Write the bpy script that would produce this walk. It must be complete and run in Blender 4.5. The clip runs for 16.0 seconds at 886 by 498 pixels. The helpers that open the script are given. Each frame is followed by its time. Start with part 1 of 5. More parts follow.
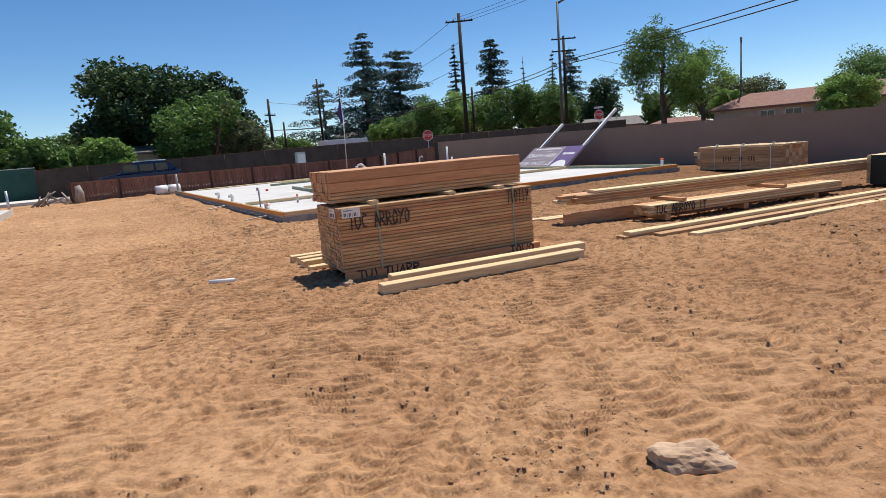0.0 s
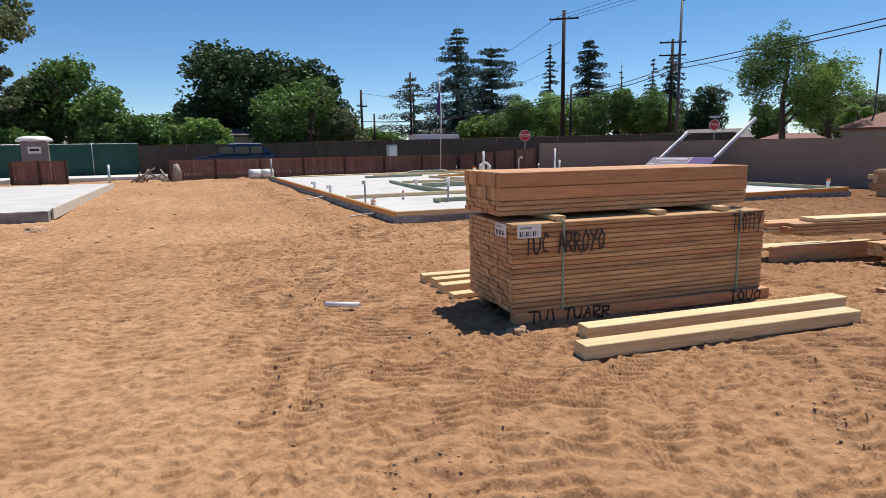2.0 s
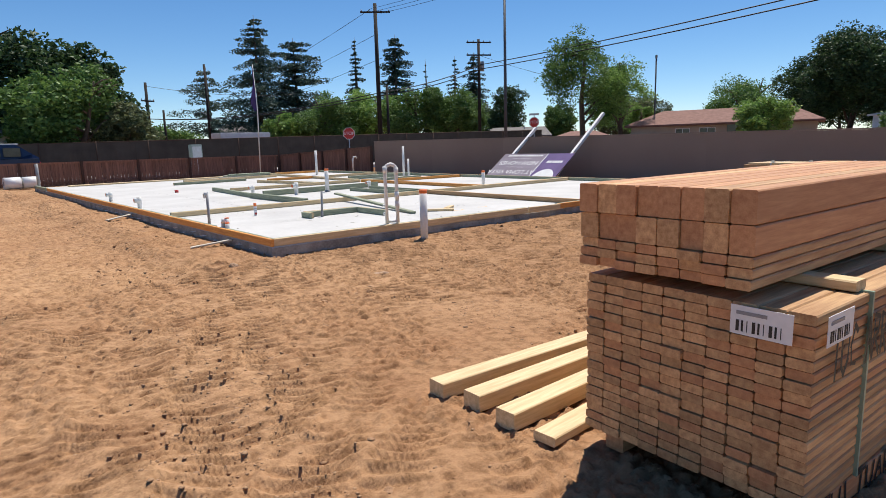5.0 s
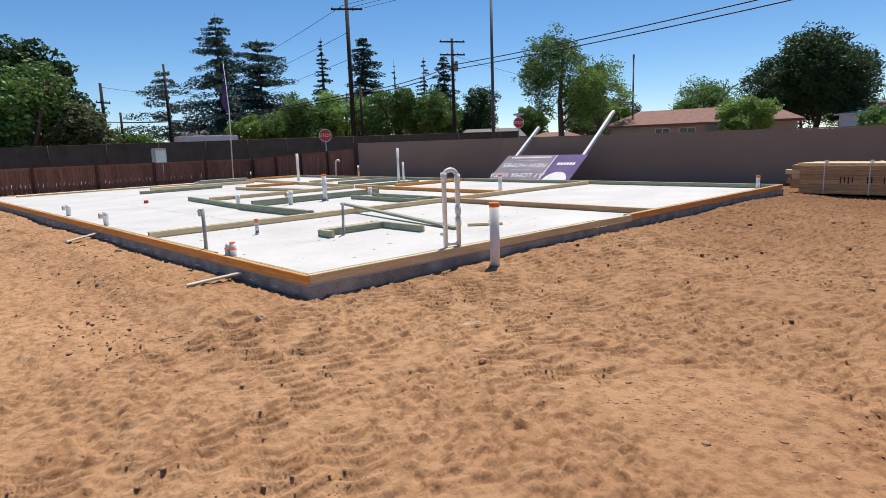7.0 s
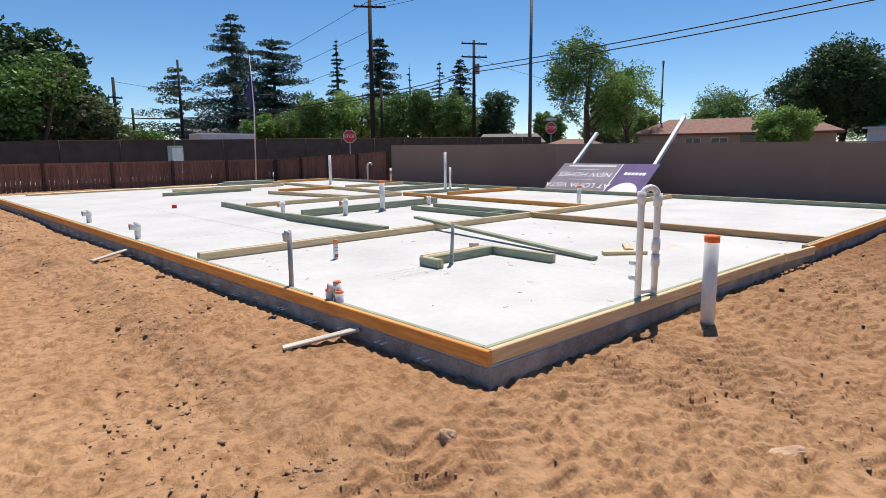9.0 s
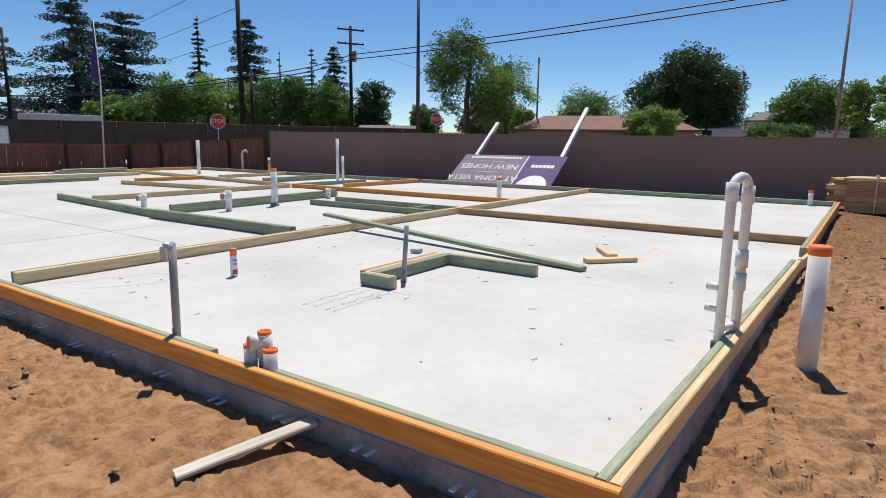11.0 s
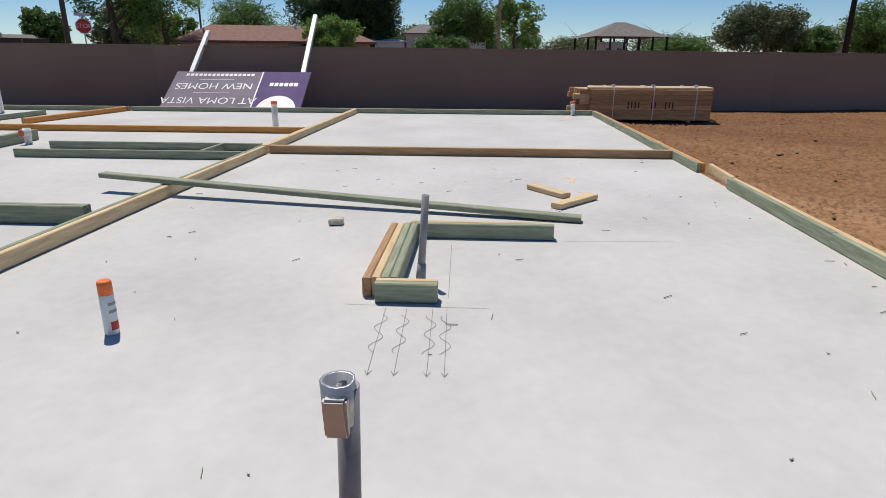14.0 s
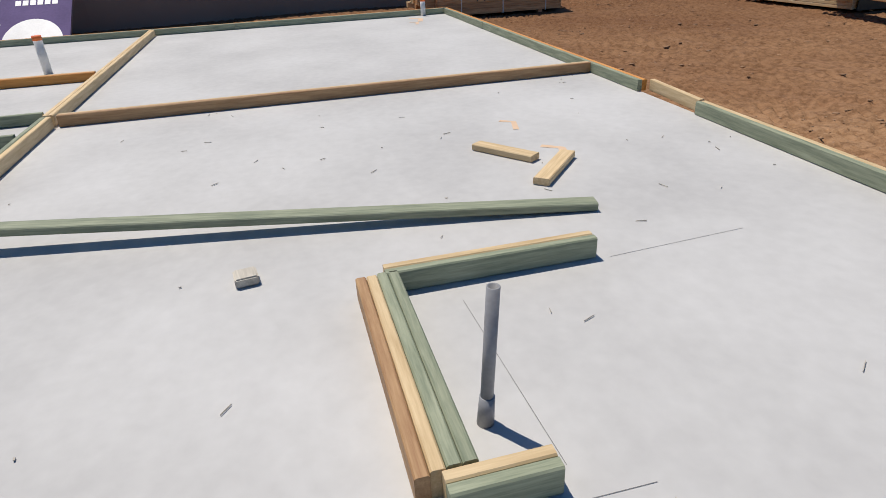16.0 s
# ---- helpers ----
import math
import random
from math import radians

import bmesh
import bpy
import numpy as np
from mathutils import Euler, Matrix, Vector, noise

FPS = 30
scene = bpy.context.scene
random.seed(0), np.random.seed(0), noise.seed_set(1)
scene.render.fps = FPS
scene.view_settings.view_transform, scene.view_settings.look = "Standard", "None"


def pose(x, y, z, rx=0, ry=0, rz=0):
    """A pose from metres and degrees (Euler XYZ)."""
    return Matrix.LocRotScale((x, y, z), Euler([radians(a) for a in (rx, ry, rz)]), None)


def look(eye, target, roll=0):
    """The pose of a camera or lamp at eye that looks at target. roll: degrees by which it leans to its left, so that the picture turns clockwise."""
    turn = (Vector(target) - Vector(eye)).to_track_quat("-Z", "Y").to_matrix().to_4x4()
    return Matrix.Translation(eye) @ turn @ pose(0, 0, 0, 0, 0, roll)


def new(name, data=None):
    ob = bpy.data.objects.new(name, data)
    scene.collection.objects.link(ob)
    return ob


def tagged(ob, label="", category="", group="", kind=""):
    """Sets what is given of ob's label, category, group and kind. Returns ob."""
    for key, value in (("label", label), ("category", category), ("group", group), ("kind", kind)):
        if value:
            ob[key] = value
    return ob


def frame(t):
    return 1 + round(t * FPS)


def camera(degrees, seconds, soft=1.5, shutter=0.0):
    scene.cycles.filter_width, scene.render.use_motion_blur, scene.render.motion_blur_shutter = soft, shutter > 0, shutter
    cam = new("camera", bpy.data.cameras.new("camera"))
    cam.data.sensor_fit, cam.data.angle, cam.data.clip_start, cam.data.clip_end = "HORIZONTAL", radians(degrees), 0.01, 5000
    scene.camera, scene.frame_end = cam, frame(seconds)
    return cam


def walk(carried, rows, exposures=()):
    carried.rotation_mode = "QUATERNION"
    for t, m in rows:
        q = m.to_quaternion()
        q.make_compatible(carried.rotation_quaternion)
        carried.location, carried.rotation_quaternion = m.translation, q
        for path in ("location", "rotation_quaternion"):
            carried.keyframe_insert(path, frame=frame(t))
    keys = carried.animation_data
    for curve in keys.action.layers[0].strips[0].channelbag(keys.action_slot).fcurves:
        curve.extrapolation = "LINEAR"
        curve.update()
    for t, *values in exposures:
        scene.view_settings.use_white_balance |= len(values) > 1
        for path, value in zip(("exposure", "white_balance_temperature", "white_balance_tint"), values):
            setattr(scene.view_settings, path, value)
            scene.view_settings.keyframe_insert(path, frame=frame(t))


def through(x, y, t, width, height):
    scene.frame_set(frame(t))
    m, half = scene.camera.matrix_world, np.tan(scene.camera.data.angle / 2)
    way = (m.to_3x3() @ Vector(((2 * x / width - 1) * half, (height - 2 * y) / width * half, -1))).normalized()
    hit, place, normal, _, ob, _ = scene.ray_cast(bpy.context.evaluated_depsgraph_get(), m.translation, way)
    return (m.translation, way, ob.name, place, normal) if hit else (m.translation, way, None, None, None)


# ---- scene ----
cam = camera(72.5, 16.0, soft=0.8)

PATH = [
    (0, (-3.089, -11.829, 1.328), (-2.134, -10.103, 0.993), -4.7),
    (0.5, (-3.052, -11.379, 1.36), (-2.407, -9.515, 1.03), -4.2),
    (1, (-3.167, -10.896, 1.314), (-2.622, -9.0, 0.987), -2.9),
    (1.5, (-3.148, -10.393, 1.306), (-2.508, -8.526, 0.986), -2.0),
    (2, (-3.13, -9.78, 1.335), (-2.39, -7.95, 1.01), -1.0),
    (2.5, (-3.18, -9.224, 1.341), (-2.266, -7.474, 1.022), -1.5),
    (3, (-3.135, -8.672, 1.325), (-2.1, -6.993, 0.996), -1.2),
    (3.5, (-3.146, -8.037, 1.308), (-2.065, -6.387, 0.978), -1.8),
    (4, (-3.114, -7.557, 1.315), (-2.02, -5.917, 0.98), -1.9),
    (4.5, (-3.029, -6.965, 1.297), (-1.866, -5.375, 0.952), -1.5),
    (4.7, (-3.031, -6.763, 1.31), (-1.808, -5.218, 0.966), -1.3),
    (6.8, (-2.605, -4.521, 1.35), (-1.236, -3.103, 1.013), -2.1),
    (7, (-2.627, -4.287, 1.327), (-1.262, -2.864, 0.99), -2.0),
    (7.5, (-2.604, -3.732, 1.323), (-1.24, -2.307, 0.997), -1.6),
    (8, (-2.509, -3.101, 1.337), (-1.173, -1.645, 1.027), -1.6),
    (8.5, (-2.473, -2.552, 1.354), (-1.152, -1.086, 1.031), -0.9),
    (9, (-2.346, -2.028, 1.366), (-0.987, -0.597, 1.042), -0.6),
    (9.5, (-2.226, -1.573, 1.292), (-0.751, -0.264, 0.96), 0.3),
    (9.7, (-2.147, -1.427, 1.274), (-0.635, -0.164, 0.931), 0.7),
    (11.8, (-1.356, 0.327, 1.225), (0.32, 1.332, 0.799), -0.6),
    (12, (-1.34, 0.507, 1.233), (0.343, 1.473, 0.75), -0.9),
    (12.5, (-1.244, 0.899, 1.235), (0.489, 1.725, 0.675), -0.6),
    (13, (-1.112, 1.321, 1.252), (0.712, 1.901, 0.673), -0.0),
    (13.5, (-1.035, 1.714, 1.277), (0.856, 1.983, 0.681), 0.8),
    (14, (-0.787, 2.068, 1.221), (1.118, 2.173, 0.621), 0.3),
    (14.5, (-0.444, 2.362, 1.226), (1.458, 2.242, 0.619), 1.0),
    (15, (-0.03, 2.564, 1.24), (1.841, 2.218, 0.624), -1.6),
    (15.5, (0.524, 2.682, 1.264), (2.37, 2.275, 0.611), -2.7),
    (16, (0.736, 2.709, 1.377), (2.457, 2.277, 0.454), -2.7),
]
walk(cam, [(t, look(eye, target, roll)) for t, eye, target, roll in PATH],
     [(0, 0.0), (9.0, 0.0), (12.0, -0.28), (13.5, -0.42), (16.0, -0.48)])

# ---- light ----
SUN_DIR = Vector((0.37, 0.21, 1.0)).normalized()
sun_data = bpy.data.lights.new("sun", "SUN")
sun_data.energy, sun_data.angle, sun_data.color = 5.7, radians(0.53), (1.0, 0.93, 0.83)
sun = new("sun", sun_data)
sun.matrix_world = look((0, 0, 60), Vector((0, 0, 60)) - SUN_DIR)
world = bpy.data.worlds.new("sky")
scene.world = world
world.use_nodes = True
wn = world.node_tree.nodes
sky = wn.new("ShaderNodeTexSky")
sky.sky_type, sky.sun_disc = "NISHITA", False
sky.sun_elevation = math.asin(SUN_DIR.z)
sky.sun_rotation = math.atan2(SUN_DIR.x, SUN_DIR.y)
sky.altitude, sky.air_density, sky.dust_density, sky.ozone_density = 0, 0.75, 0.0, 3.5
tone = wn.new("ShaderNodeHueSaturation")
tone.inputs["Saturation"].default_value = 1.2
world.node_tree.links.new(sky.outputs[0], tone.inputs["Color"])
world.node_tree.links.new(tone.outputs[0], wn["Background"].inputs[0])
wn["Background"].inputs[1].default_value = 0.122
scene.view_settings.exposure = 0.0


# ---- materials ----
def material(name, c1, c2, rough=0.7, scale=6.0, fine=60.0, bump=0.25, stretch=(1, 1, 1), metal=0.0, rnd=0.0, dist=0.01, c3=None, blotch=0.8, spec=0.5):
    """Two colours mixed by a coarse and a fine noise, with relief, in object space (metres)."""
    m = bpy.data.materials.new(name)
    m.use_nodes = True
    nt = m.node_tree
    n, l = nt.nodes, nt.links.new
    b = n["Principled BSDF"]
    b.inputs["Roughness"].default_value, b.inputs["Metallic"].default_value = rough, metal
    b.inputs["Specular IOR Level"].default_value = spec
    tc, mp = n.new("ShaderNodeTexCoord"), n.new("ShaderNodeMapping")
    mp.inputs["Scale"].default_value = stretch
    l(tc.outputs["Object"], mp.inputs[0])
    info = n.new("ShaderNodeObjectInfo")
    add = n.new("ShaderNodeVectorMath")
    add.operation = "MULTIPLY_ADD"
    add.inputs[1].default_value = (17, 31, 23)
    l(info.outputs["Random"], add.inputs[0])
    l(mp.outputs[0], add.inputs[2])
    a, f = n.new("ShaderNodeTexNoise"), n.new("ShaderNodeTexNoise")
    for node, s, d in ((a, scale, 5), (f, fine, 4)):
        node.inputs["Scale"].default_value, node.inputs["Detail"].default_value = s, d
        l(add.outputs[0], node.inputs["Vector"])
    mix = n.new("ShaderNodeMath")
    mix.operation = "MULTIPLY_ADD"
    mix.inputs[1].default_value = 0.4
    l(f.outputs[0], mix.inputs[0])
    l(a.outputs[0], mix.inputs[2])
    ramp = n.new("ShaderNodeValToRGB")
    ramp.color_ramp.elements[0].position, ramp.color_ramp.elements[1].position = 0.7 - blotch * 0.3, 0.7 + blotch * 0.3
    ramp.color_ramp.elements[0].color, ramp.color_ramp.elements[1].color = (*c1, 1), (*c2, 1)
    if c3:
        e = ramp.color_ramp.elements.new(0.7)
        e.color = (*c3, 1)
    l(mix.outputs[0], ramp.inputs[0])
    out = ramp.outputs[0]
    if rnd:
        hsv, rr = n.new("ShaderNodeHueSaturation"), n.new("ShaderNodeMapRange")
        rr.inputs["To Min"].default_value, rr.inputs["To Max"].default_value = 1 - rnd, 1 + rnd
        l(info.outputs["Random"], rr.inputs["Value"])
        l(rr.outputs[0], hsv.inputs["Value"])
        l(out, hsv.inputs["Color"])
        out = hsv.outputs[0]
    l(out, b.inputs["Base Color"])
    if bump:
        bp = n.new("ShaderNodeBump")
        bp.inputs["Strength"].default_value, bp.inputs["Distance"].default_value = bump, dist
        l(mix.outputs[0], bp.inputs["Height"])
        l(bp.outputs[0], b.inputs["Normal"])
    return m


def leaf_material(name, dark, light, through=0.25):
    m = bpy.data.materials.new(name)
    m.use_nodes = True
    n, l = m.node_tree.nodes, m.node_tree.links.new
    b = n["Principled BSDF"]
    b.inputs["Roughness"].default_value = 0.55
    b.inputs["Specular IOR Level"].default_value = 0.3
    g, r = n.new("ShaderNodeNewGeometry"), n.new("ShaderNodeValToRGB")
    r.color_ramp.elements[0].color, r.color_ramp.elements[1].color = (*dark, 1), (*light, 1)
    l(g.outputs["Random Per Island"], r.inputs[0])
    l(r.outputs[0], b.inputs["Base Color"])
    t, mx = n.new("ShaderNodeBsdfTranslucent"), n.new("ShaderNodeMixShader")
    l(r.outputs[0], t.inputs[0])
    mx.inputs[0].default_value = through
    l(b.outputs[0], mx.inputs[1])
    l(t.outputs[0], mx.inputs[2])
    l(mx.outputs[0], n["Material Output"].inputs[0])
    return m


GRAIN = (0.7, 9, 9)
WOOD = material("fir_lumber", (0.38, 0.19, 0.08), (0.66, 0.41, 0.20), 0.65, 5, 22, 0.2, GRAIN, rnd=0.24, dist=0.004)
WOOD_PALE = material("pale_lumber", (0.52, 0.36, 0.18), (0.76, 0.58, 0.34), 0.65, 5, 22, 0.15, GRAIN, rnd=0.1, dist=0.004)
WOOD_RED = material("red_fir", (0.40, 0.175, 0.075), (0.60, 0.32, 0.155), 0.65, 5, 22, 0.15, GRAIN, rnd=0.12, dist=0.004)
WOOD_AMBER = material("amber_lumber", (0.55, 0.19, 0.03), (0.76, 0.36, 0.085), 0.6, 5, 22, 0.15, GRAIN, rnd=0.08, dist=0.004)
WOOD_GREEN = material("treated_lumber", (0.17, 0.20, 0.13), (0.36, 0.38, 0.26), 0.7, 6, 26, 0.15, GRAIN, rnd=0.1, dist=0.004)
WOOD_GREY = material("weathered_board", (0.40, 0.36, 0.30), (0.62, 0.57, 0.48), 0.75, 5, 22, 0.2, GRAIN, rnd=0.1, dist=0.004)
FENCE = material("fence_wood", (0.15, 0.072, 0.052), (0.30, 0.16, 0.112), 0.85, 3, 16, 0.3, (9, 9, 0.6), rnd=0.16)
FENCE_DARK = material("fence_post_wood", (0.05, 0.025, 0.018), (0.10, 0.05, 0.035), 0.8, 3, 16, 0.3, (9, 9, 0.6), rnd=0.1)
CONCRETE = material("slab_concrete", (0.45, 0.441, 0.428), (0.575, 0.566, 0.55), 0.75, 1.1, 16, 0.06, c3=(0.515, 0.506, 0.49), blotch=0.8)
CONCRETE_EDGE = material("rough_concrete", (0.17, 0.16, 0.15), (0.36, 0.35, 0.33), 0.85, 4, 40, 0.5, blotch=0.6)
STUCCO = material("stucco", (0.25, 0.185, 0.15), (0.30, 0.225, 0.18), 0.9, 0.6, 90, 0.35, dist=0.004)
PVC = material("pvc", (0.66, 0.65, 0.62), (0.82, 0.81, 0.78), 0.4, 8, 40, 0.03)
GREY_PIPE = material("grey_conduit", (0.22, 0.22, 0.23), (0.34, 0.34, 0.35), 0.45, 8, 60, 0.05)
ORANGE = material("orange_paint", (0.72, 0.12, 0.02), (0.86, 0.22, 0.05), 0.5, 20, 80, 0.05)
RED = material("red_paint", (0.45, 0.02, 0.02), (0.6, 0.05, 0.04), 0.4, 8, 40, 0.02)
WHITE = material("white_paint", (0.70, 0.70, 0.69), (0.82, 0.82, 0.81), 0.5, 5, 40, 0.03)
BLACK = material("black_spray", (0.012, 0.011, 0.011), (0.03, 0.028, 0.026), 0.6, 20, 80, 0.0)
STEEL = material("galvanised_steel", (0.42, 0.43, 0.44), (0.58, 0.59, 0.60), 0.45, 6, 50, 0.03, metal=0.7)
POLE_WOOD = material("utility_pole_wood", (0.016, 0.012, 0.010), (0.035, 0.027, 0.022), 0.9, 3, 20, 0.3, (9, 9, 0.5))
DARK_STEEL = material("dark_steel", (0.05, 0.055, 0.065), (0.09, 0.095, 0.11), 0.6, 6, 50, 0.03)
WIRE = material("wire_black", (0.01, 0.01, 0.01), (0.02, 0.02, 0.02), 0.5, 3, 20, 0)
BARK = material("bark", (0.07, 0.05, 0.035), (0.16, 0.12, 0.09), 0.9, 3, 20, 0.4, (4, 4, 1))
BARK_PALE = material("pale_bark", (0.22, 0.18, 0.15), (0.42, 0.37, 0.32), 0.85, 3, 20, 0.3, (4, 4, 1))
SHADE_NET = material("brown_screen", (0.045, 0.033, 0.027), (0.075, 0.056, 0.046), 0.9, 1.5, 40, 0.2)
GREEN_NET = material("green_screen", (0.010, 0.045, 0.036), (0.016, 0.065, 0.052), 0.85, 1.5, 40, 0.2)
ROOF = material("brown_shingles", (0.17, 0.085, 0.065), (0.27, 0.145, 0.115), 0.9, 3, 30, 0.4)
ROOF_GREY = material("grey_shingles", (0.13, 0.12, 0.115), (0.22, 0.20, 0.19), 0.9, 3, 30, 0.4)
HOUSE = material("house_wall", (0.42, 0.34, 0.27), (0.52, 0.44, 0.35), 0.85, 1, 40, 0.15)
HOUSE_WHITE = material("pale_house_wall", (0.62, 0.58, 0.50), (0.74, 0.70, 0.62), 0.85, 1, 40, 0.15)
GLASS = material("dark_window_glass", (0.02, 0.025, 0.03), (0.04, 0.045, 0.05), 0.08, 2, 10, 0)
SIGN_GREY = material("sign_print_grey", (0.22, 0.19, 0.23), (0.30, 0.26, 0.31), 0.8, 2, 30, 0.02, spec=0.2)
SIGN_PURPLE = material("sign_print_purple", (0.12, 0.085, 0.20), (0.17, 0.12, 0.27), 0.8, 2, 30, 0.02, spec=0.2)
FLAG = material("purple_flag_cloth", (0.035, 0.02, 0.10), (0.07, 0.04, 0.17), 0.7, 4, 40, 0.1)
CAR_BLUE = material("dark_blue_car_paint", (0.012, 0.022, 0.06), (0.02, 0.035, 0.085), 0.2, 3, 20, 0, metal=0.3)
RUBBER = material("black_rubber", (0.012, 0.012, 0.012), (0.028, 0.028, 0.028), 0.8, 10, 50, 0.1)
POTTY_GREY = material("grey_plastic", (0.19, 0.16, 0.15), (0.26, 0.23, 0.21), 0.5, 2, 30, 0.03)
ASPHALT = material("pale_asphalt", (0.26, 0.25, 0.24), (0.36, 0.35, 0.33), 0.9, 1, 60, 0.3)
KERB = material("kerb_concrete", (0.5, 0.49, 0.47), (0.66, 0.65, 0.62), 0.85, 2, 40, 0.2)
ROCK = material("field_stone", (0.34, 0.21, 0.125), (0.58, 0.41, 0.28), 0.9, 7, 50, 0.6, rnd=0.15)
CLOD = material("soil_clod", (0.30, 0.165, 0.088), (0.47, 0.29, 0.16), 0.95, 12, 60, 0.6, rnd=0.2)
WRAP = material("dark_wrap", (0.006, 0.012, 0.010), (0.014, 0.022, 0.018), 0.55, 4, 30, 0.3)
STRAP = material("green_strap", (0.20, 0.30, 0.22), (0.30, 0.40, 0.30), 0.4, 10, 50, 0)
STRING = material("pale_strap", (0.6, 0.6, 0.55), (0.75, 0.75, 0.7), 0.5, 10, 50, 0)
PENCIL = material("pencil_mark", (0.17, 0.165, 0.16), (0.26, 0.255, 0.25), 0.8, 30, 90, 0)
CHALK = material("orange_chalk", (0.66, 0.46, 0.30), (0.72, 0.52, 0.36), 0.9, 8, 40, 0)
LEAF_DEEP = leaf_material("deep_green_leaves", (0.026, 0.058, 0.026), (0.08, 0.14, 0.05))
LEAF_MID = leaf_material("mid_green_leaves", (0.061, 0.131, 0.038), (0.193, 0.315, 0.079))
LEAF_LIGHT = leaf_material("light_green_leaves", (0.105, 0.210, 0.052), (0.333, 0.490, 0.123), 0.35)
LEAF_OLIVE = leaf_material("olive_leaves", (0.079, 0.105, 0.052), (0.228, 0.263, 0.123))
NEEDLE = leaf_material("dark_needles", (0.021, 0.049, 0.035), (0.061, 0.105, 0.070), 0.1)
NEEDLE_BLUE = leaf_material("blue_green_needles", (0.038, 0.079, 0.063), (0.105, 0.166, 0.131), 0.1)


def soil_material():
    m = bpy.data.materials.new("bare_soil")
    m.use_nodes = True
    n, l = m.node_tree.nodes, m.node_tree.links.new
    b = n["Principled BSDF"]
    b.inputs["Roughness"].default_value = 0.95
    b.inputs["Specular IOR Level"].default_value = 0.15
    tc = n.new("ShaderNodeTexCoord")

    def noise_at(s, d, rough=0.55):
        k = n.new("ShaderNodeTexNoise")
        k.inputs["Scale"].default_value, k.inputs["Detail"].default_value, k.inputs["Roughness"].default_value = s, d, rough
        l(tc.outputs["Object"], k.inputs["Vector"])
        return k.outputs[0]

    big, mid, small = noise_at(0.35, 4), noise_at(2.2, 6, 0.65), noise_at(11, 6, 0.7)
    r1, r2 = n.new("ShaderNodeValToRGB"), n.new("ShaderNodeValToRGB")
    r1.color_ramp.elements[0].position, r1.color_ramp.elements[1].position = 0.36, 0.64
    r1.color_ramp.elements[0].color, r1.color_ramp.elements[1].color = (0.330, 0.180, 0.094, 1), (0.505, 0.310, 0.170, 1)
    r2.color_ramp.elements[0].position, r2.color_ramp.elements[1].position = 0.38, 0.56
    r2.color_ramp.elements[0].color, r2.color_ramp.elements[1].color = (0.56, 0.50, 0.45, 1), (1.08, 1.07, 1.06, 1)
    av = n.new("ShaderNodeMath")
    av.operation = "MULTIPLY_ADD"
    av.inputs[1].default_value = 0.5
    half = n.new("ShaderNodeMath")
    half.operation = "MULTIPLY"
    half.inputs[1].default_value = 0.5
    l(mid, half.inputs[0])
    l(big, av.inputs[0])
    l(half.outputs[0], av.inputs[2])
    l(av.outputs[0], r1.inputs[0])
    l(small, r2.inputs[0])
    mul = n.new("ShaderNodeMixRGB")
    mul.blend_type = "MULTIPLY"
    mul.inputs[0].default_value = 0.8
    l(r1.outputs[0], mul.inputs[1])
    l(r2.outputs[0], mul.inputs[2])
    # darker freshly turned soil on the side of the slab towards the wall
    sep, east, edge = n.new("ShaderNodeSeparateXYZ"), n.new("ShaderNodeMath"), n.new("ShaderNodeValToRGB")
    l(tc.outputs["Object"], sep.inputs[0])
    east.operation = "MULTIPLY_ADD"
    east.inputs[1].default_value = 0.05
    l(sep.outputs["X"], east.inputs[0])
    l(mid, east.inputs[2])
    edge.color_ramp.elements[0].position, edge.color_ramp.elements[1].position = 0.40, 1.0
    edge.color_ramp.elements[0].color, edge.color_ramp.elements[1].color = (1, 1, 1, 1), (0.50, 0.44, 0.41, 1)
    l(east.outputs[0], edge.inputs[0])
    turned = n.new("ShaderNodeMixRGB")
    turned.blend_type = "MULTIPLY"
    turned.inputs[0].default_value = 1.0
    l(mul.outputs[0], turned.inputs[1])
    l(edge.outputs[0], turned.inputs[2])
    l(turned.outputs[0], b.inputs["Base Color"])
    # relief: lumps, crumbs and fine grit
    def crumbs(scale):
        k = n.new("ShaderNodeTexVoronoi")
        k.inputs["Scale"].default_value = scale
        wob = n.new("ShaderNodeVectorMath")
        wob.operation = "MULTIPLY_ADD"
        wob.inputs[1].default_value = (0.06, 0.06, 0.06)
        src = n.new("ShaderNodeTexNoise")
        src.inputs["Scale"].default_value = 14
        l(tc.outputs["Object"], src.inputs["Vector"])
        l(src.outputs["Color"], wob.inputs[0])
        l(tc.outputs["Object"], wob.inputs[2])
        l(wob.outputs[0], k.inputs["Vector"])
        return k.outputs["Distance"]

    last = None
    for src, strength, dist, flip in ((noise_at(9, 8, 0.72), 0.5, 0.03, False), (crumbs(30), 0.35, 0.016, True), (noise_at(50, 6, 0.75), 0.6, 0.010, False)):
        bp = n.new("ShaderNodeBump")
        bp.inputs["Strength"].default_value, bp.inputs["Distance"].default_value = strength, dist
        bp.invert = flip
        l(src, bp.inputs["Height"])
        if last:
            l(last.outputs[0], bp.inputs["Normal"])
        last = bp
    l(last.outputs[0], b.inputs["Normal"])
    return m


SOIL = soil_material()


# ---- building helpers ----
def thing(name, x, y, z, rz, label, category, group="", kind=""):
    ob = new(name)
    ob.matrix_basis = pose(x, y, z, 0, 0, rz)
    return tagged(ob, label, category, group, kind)


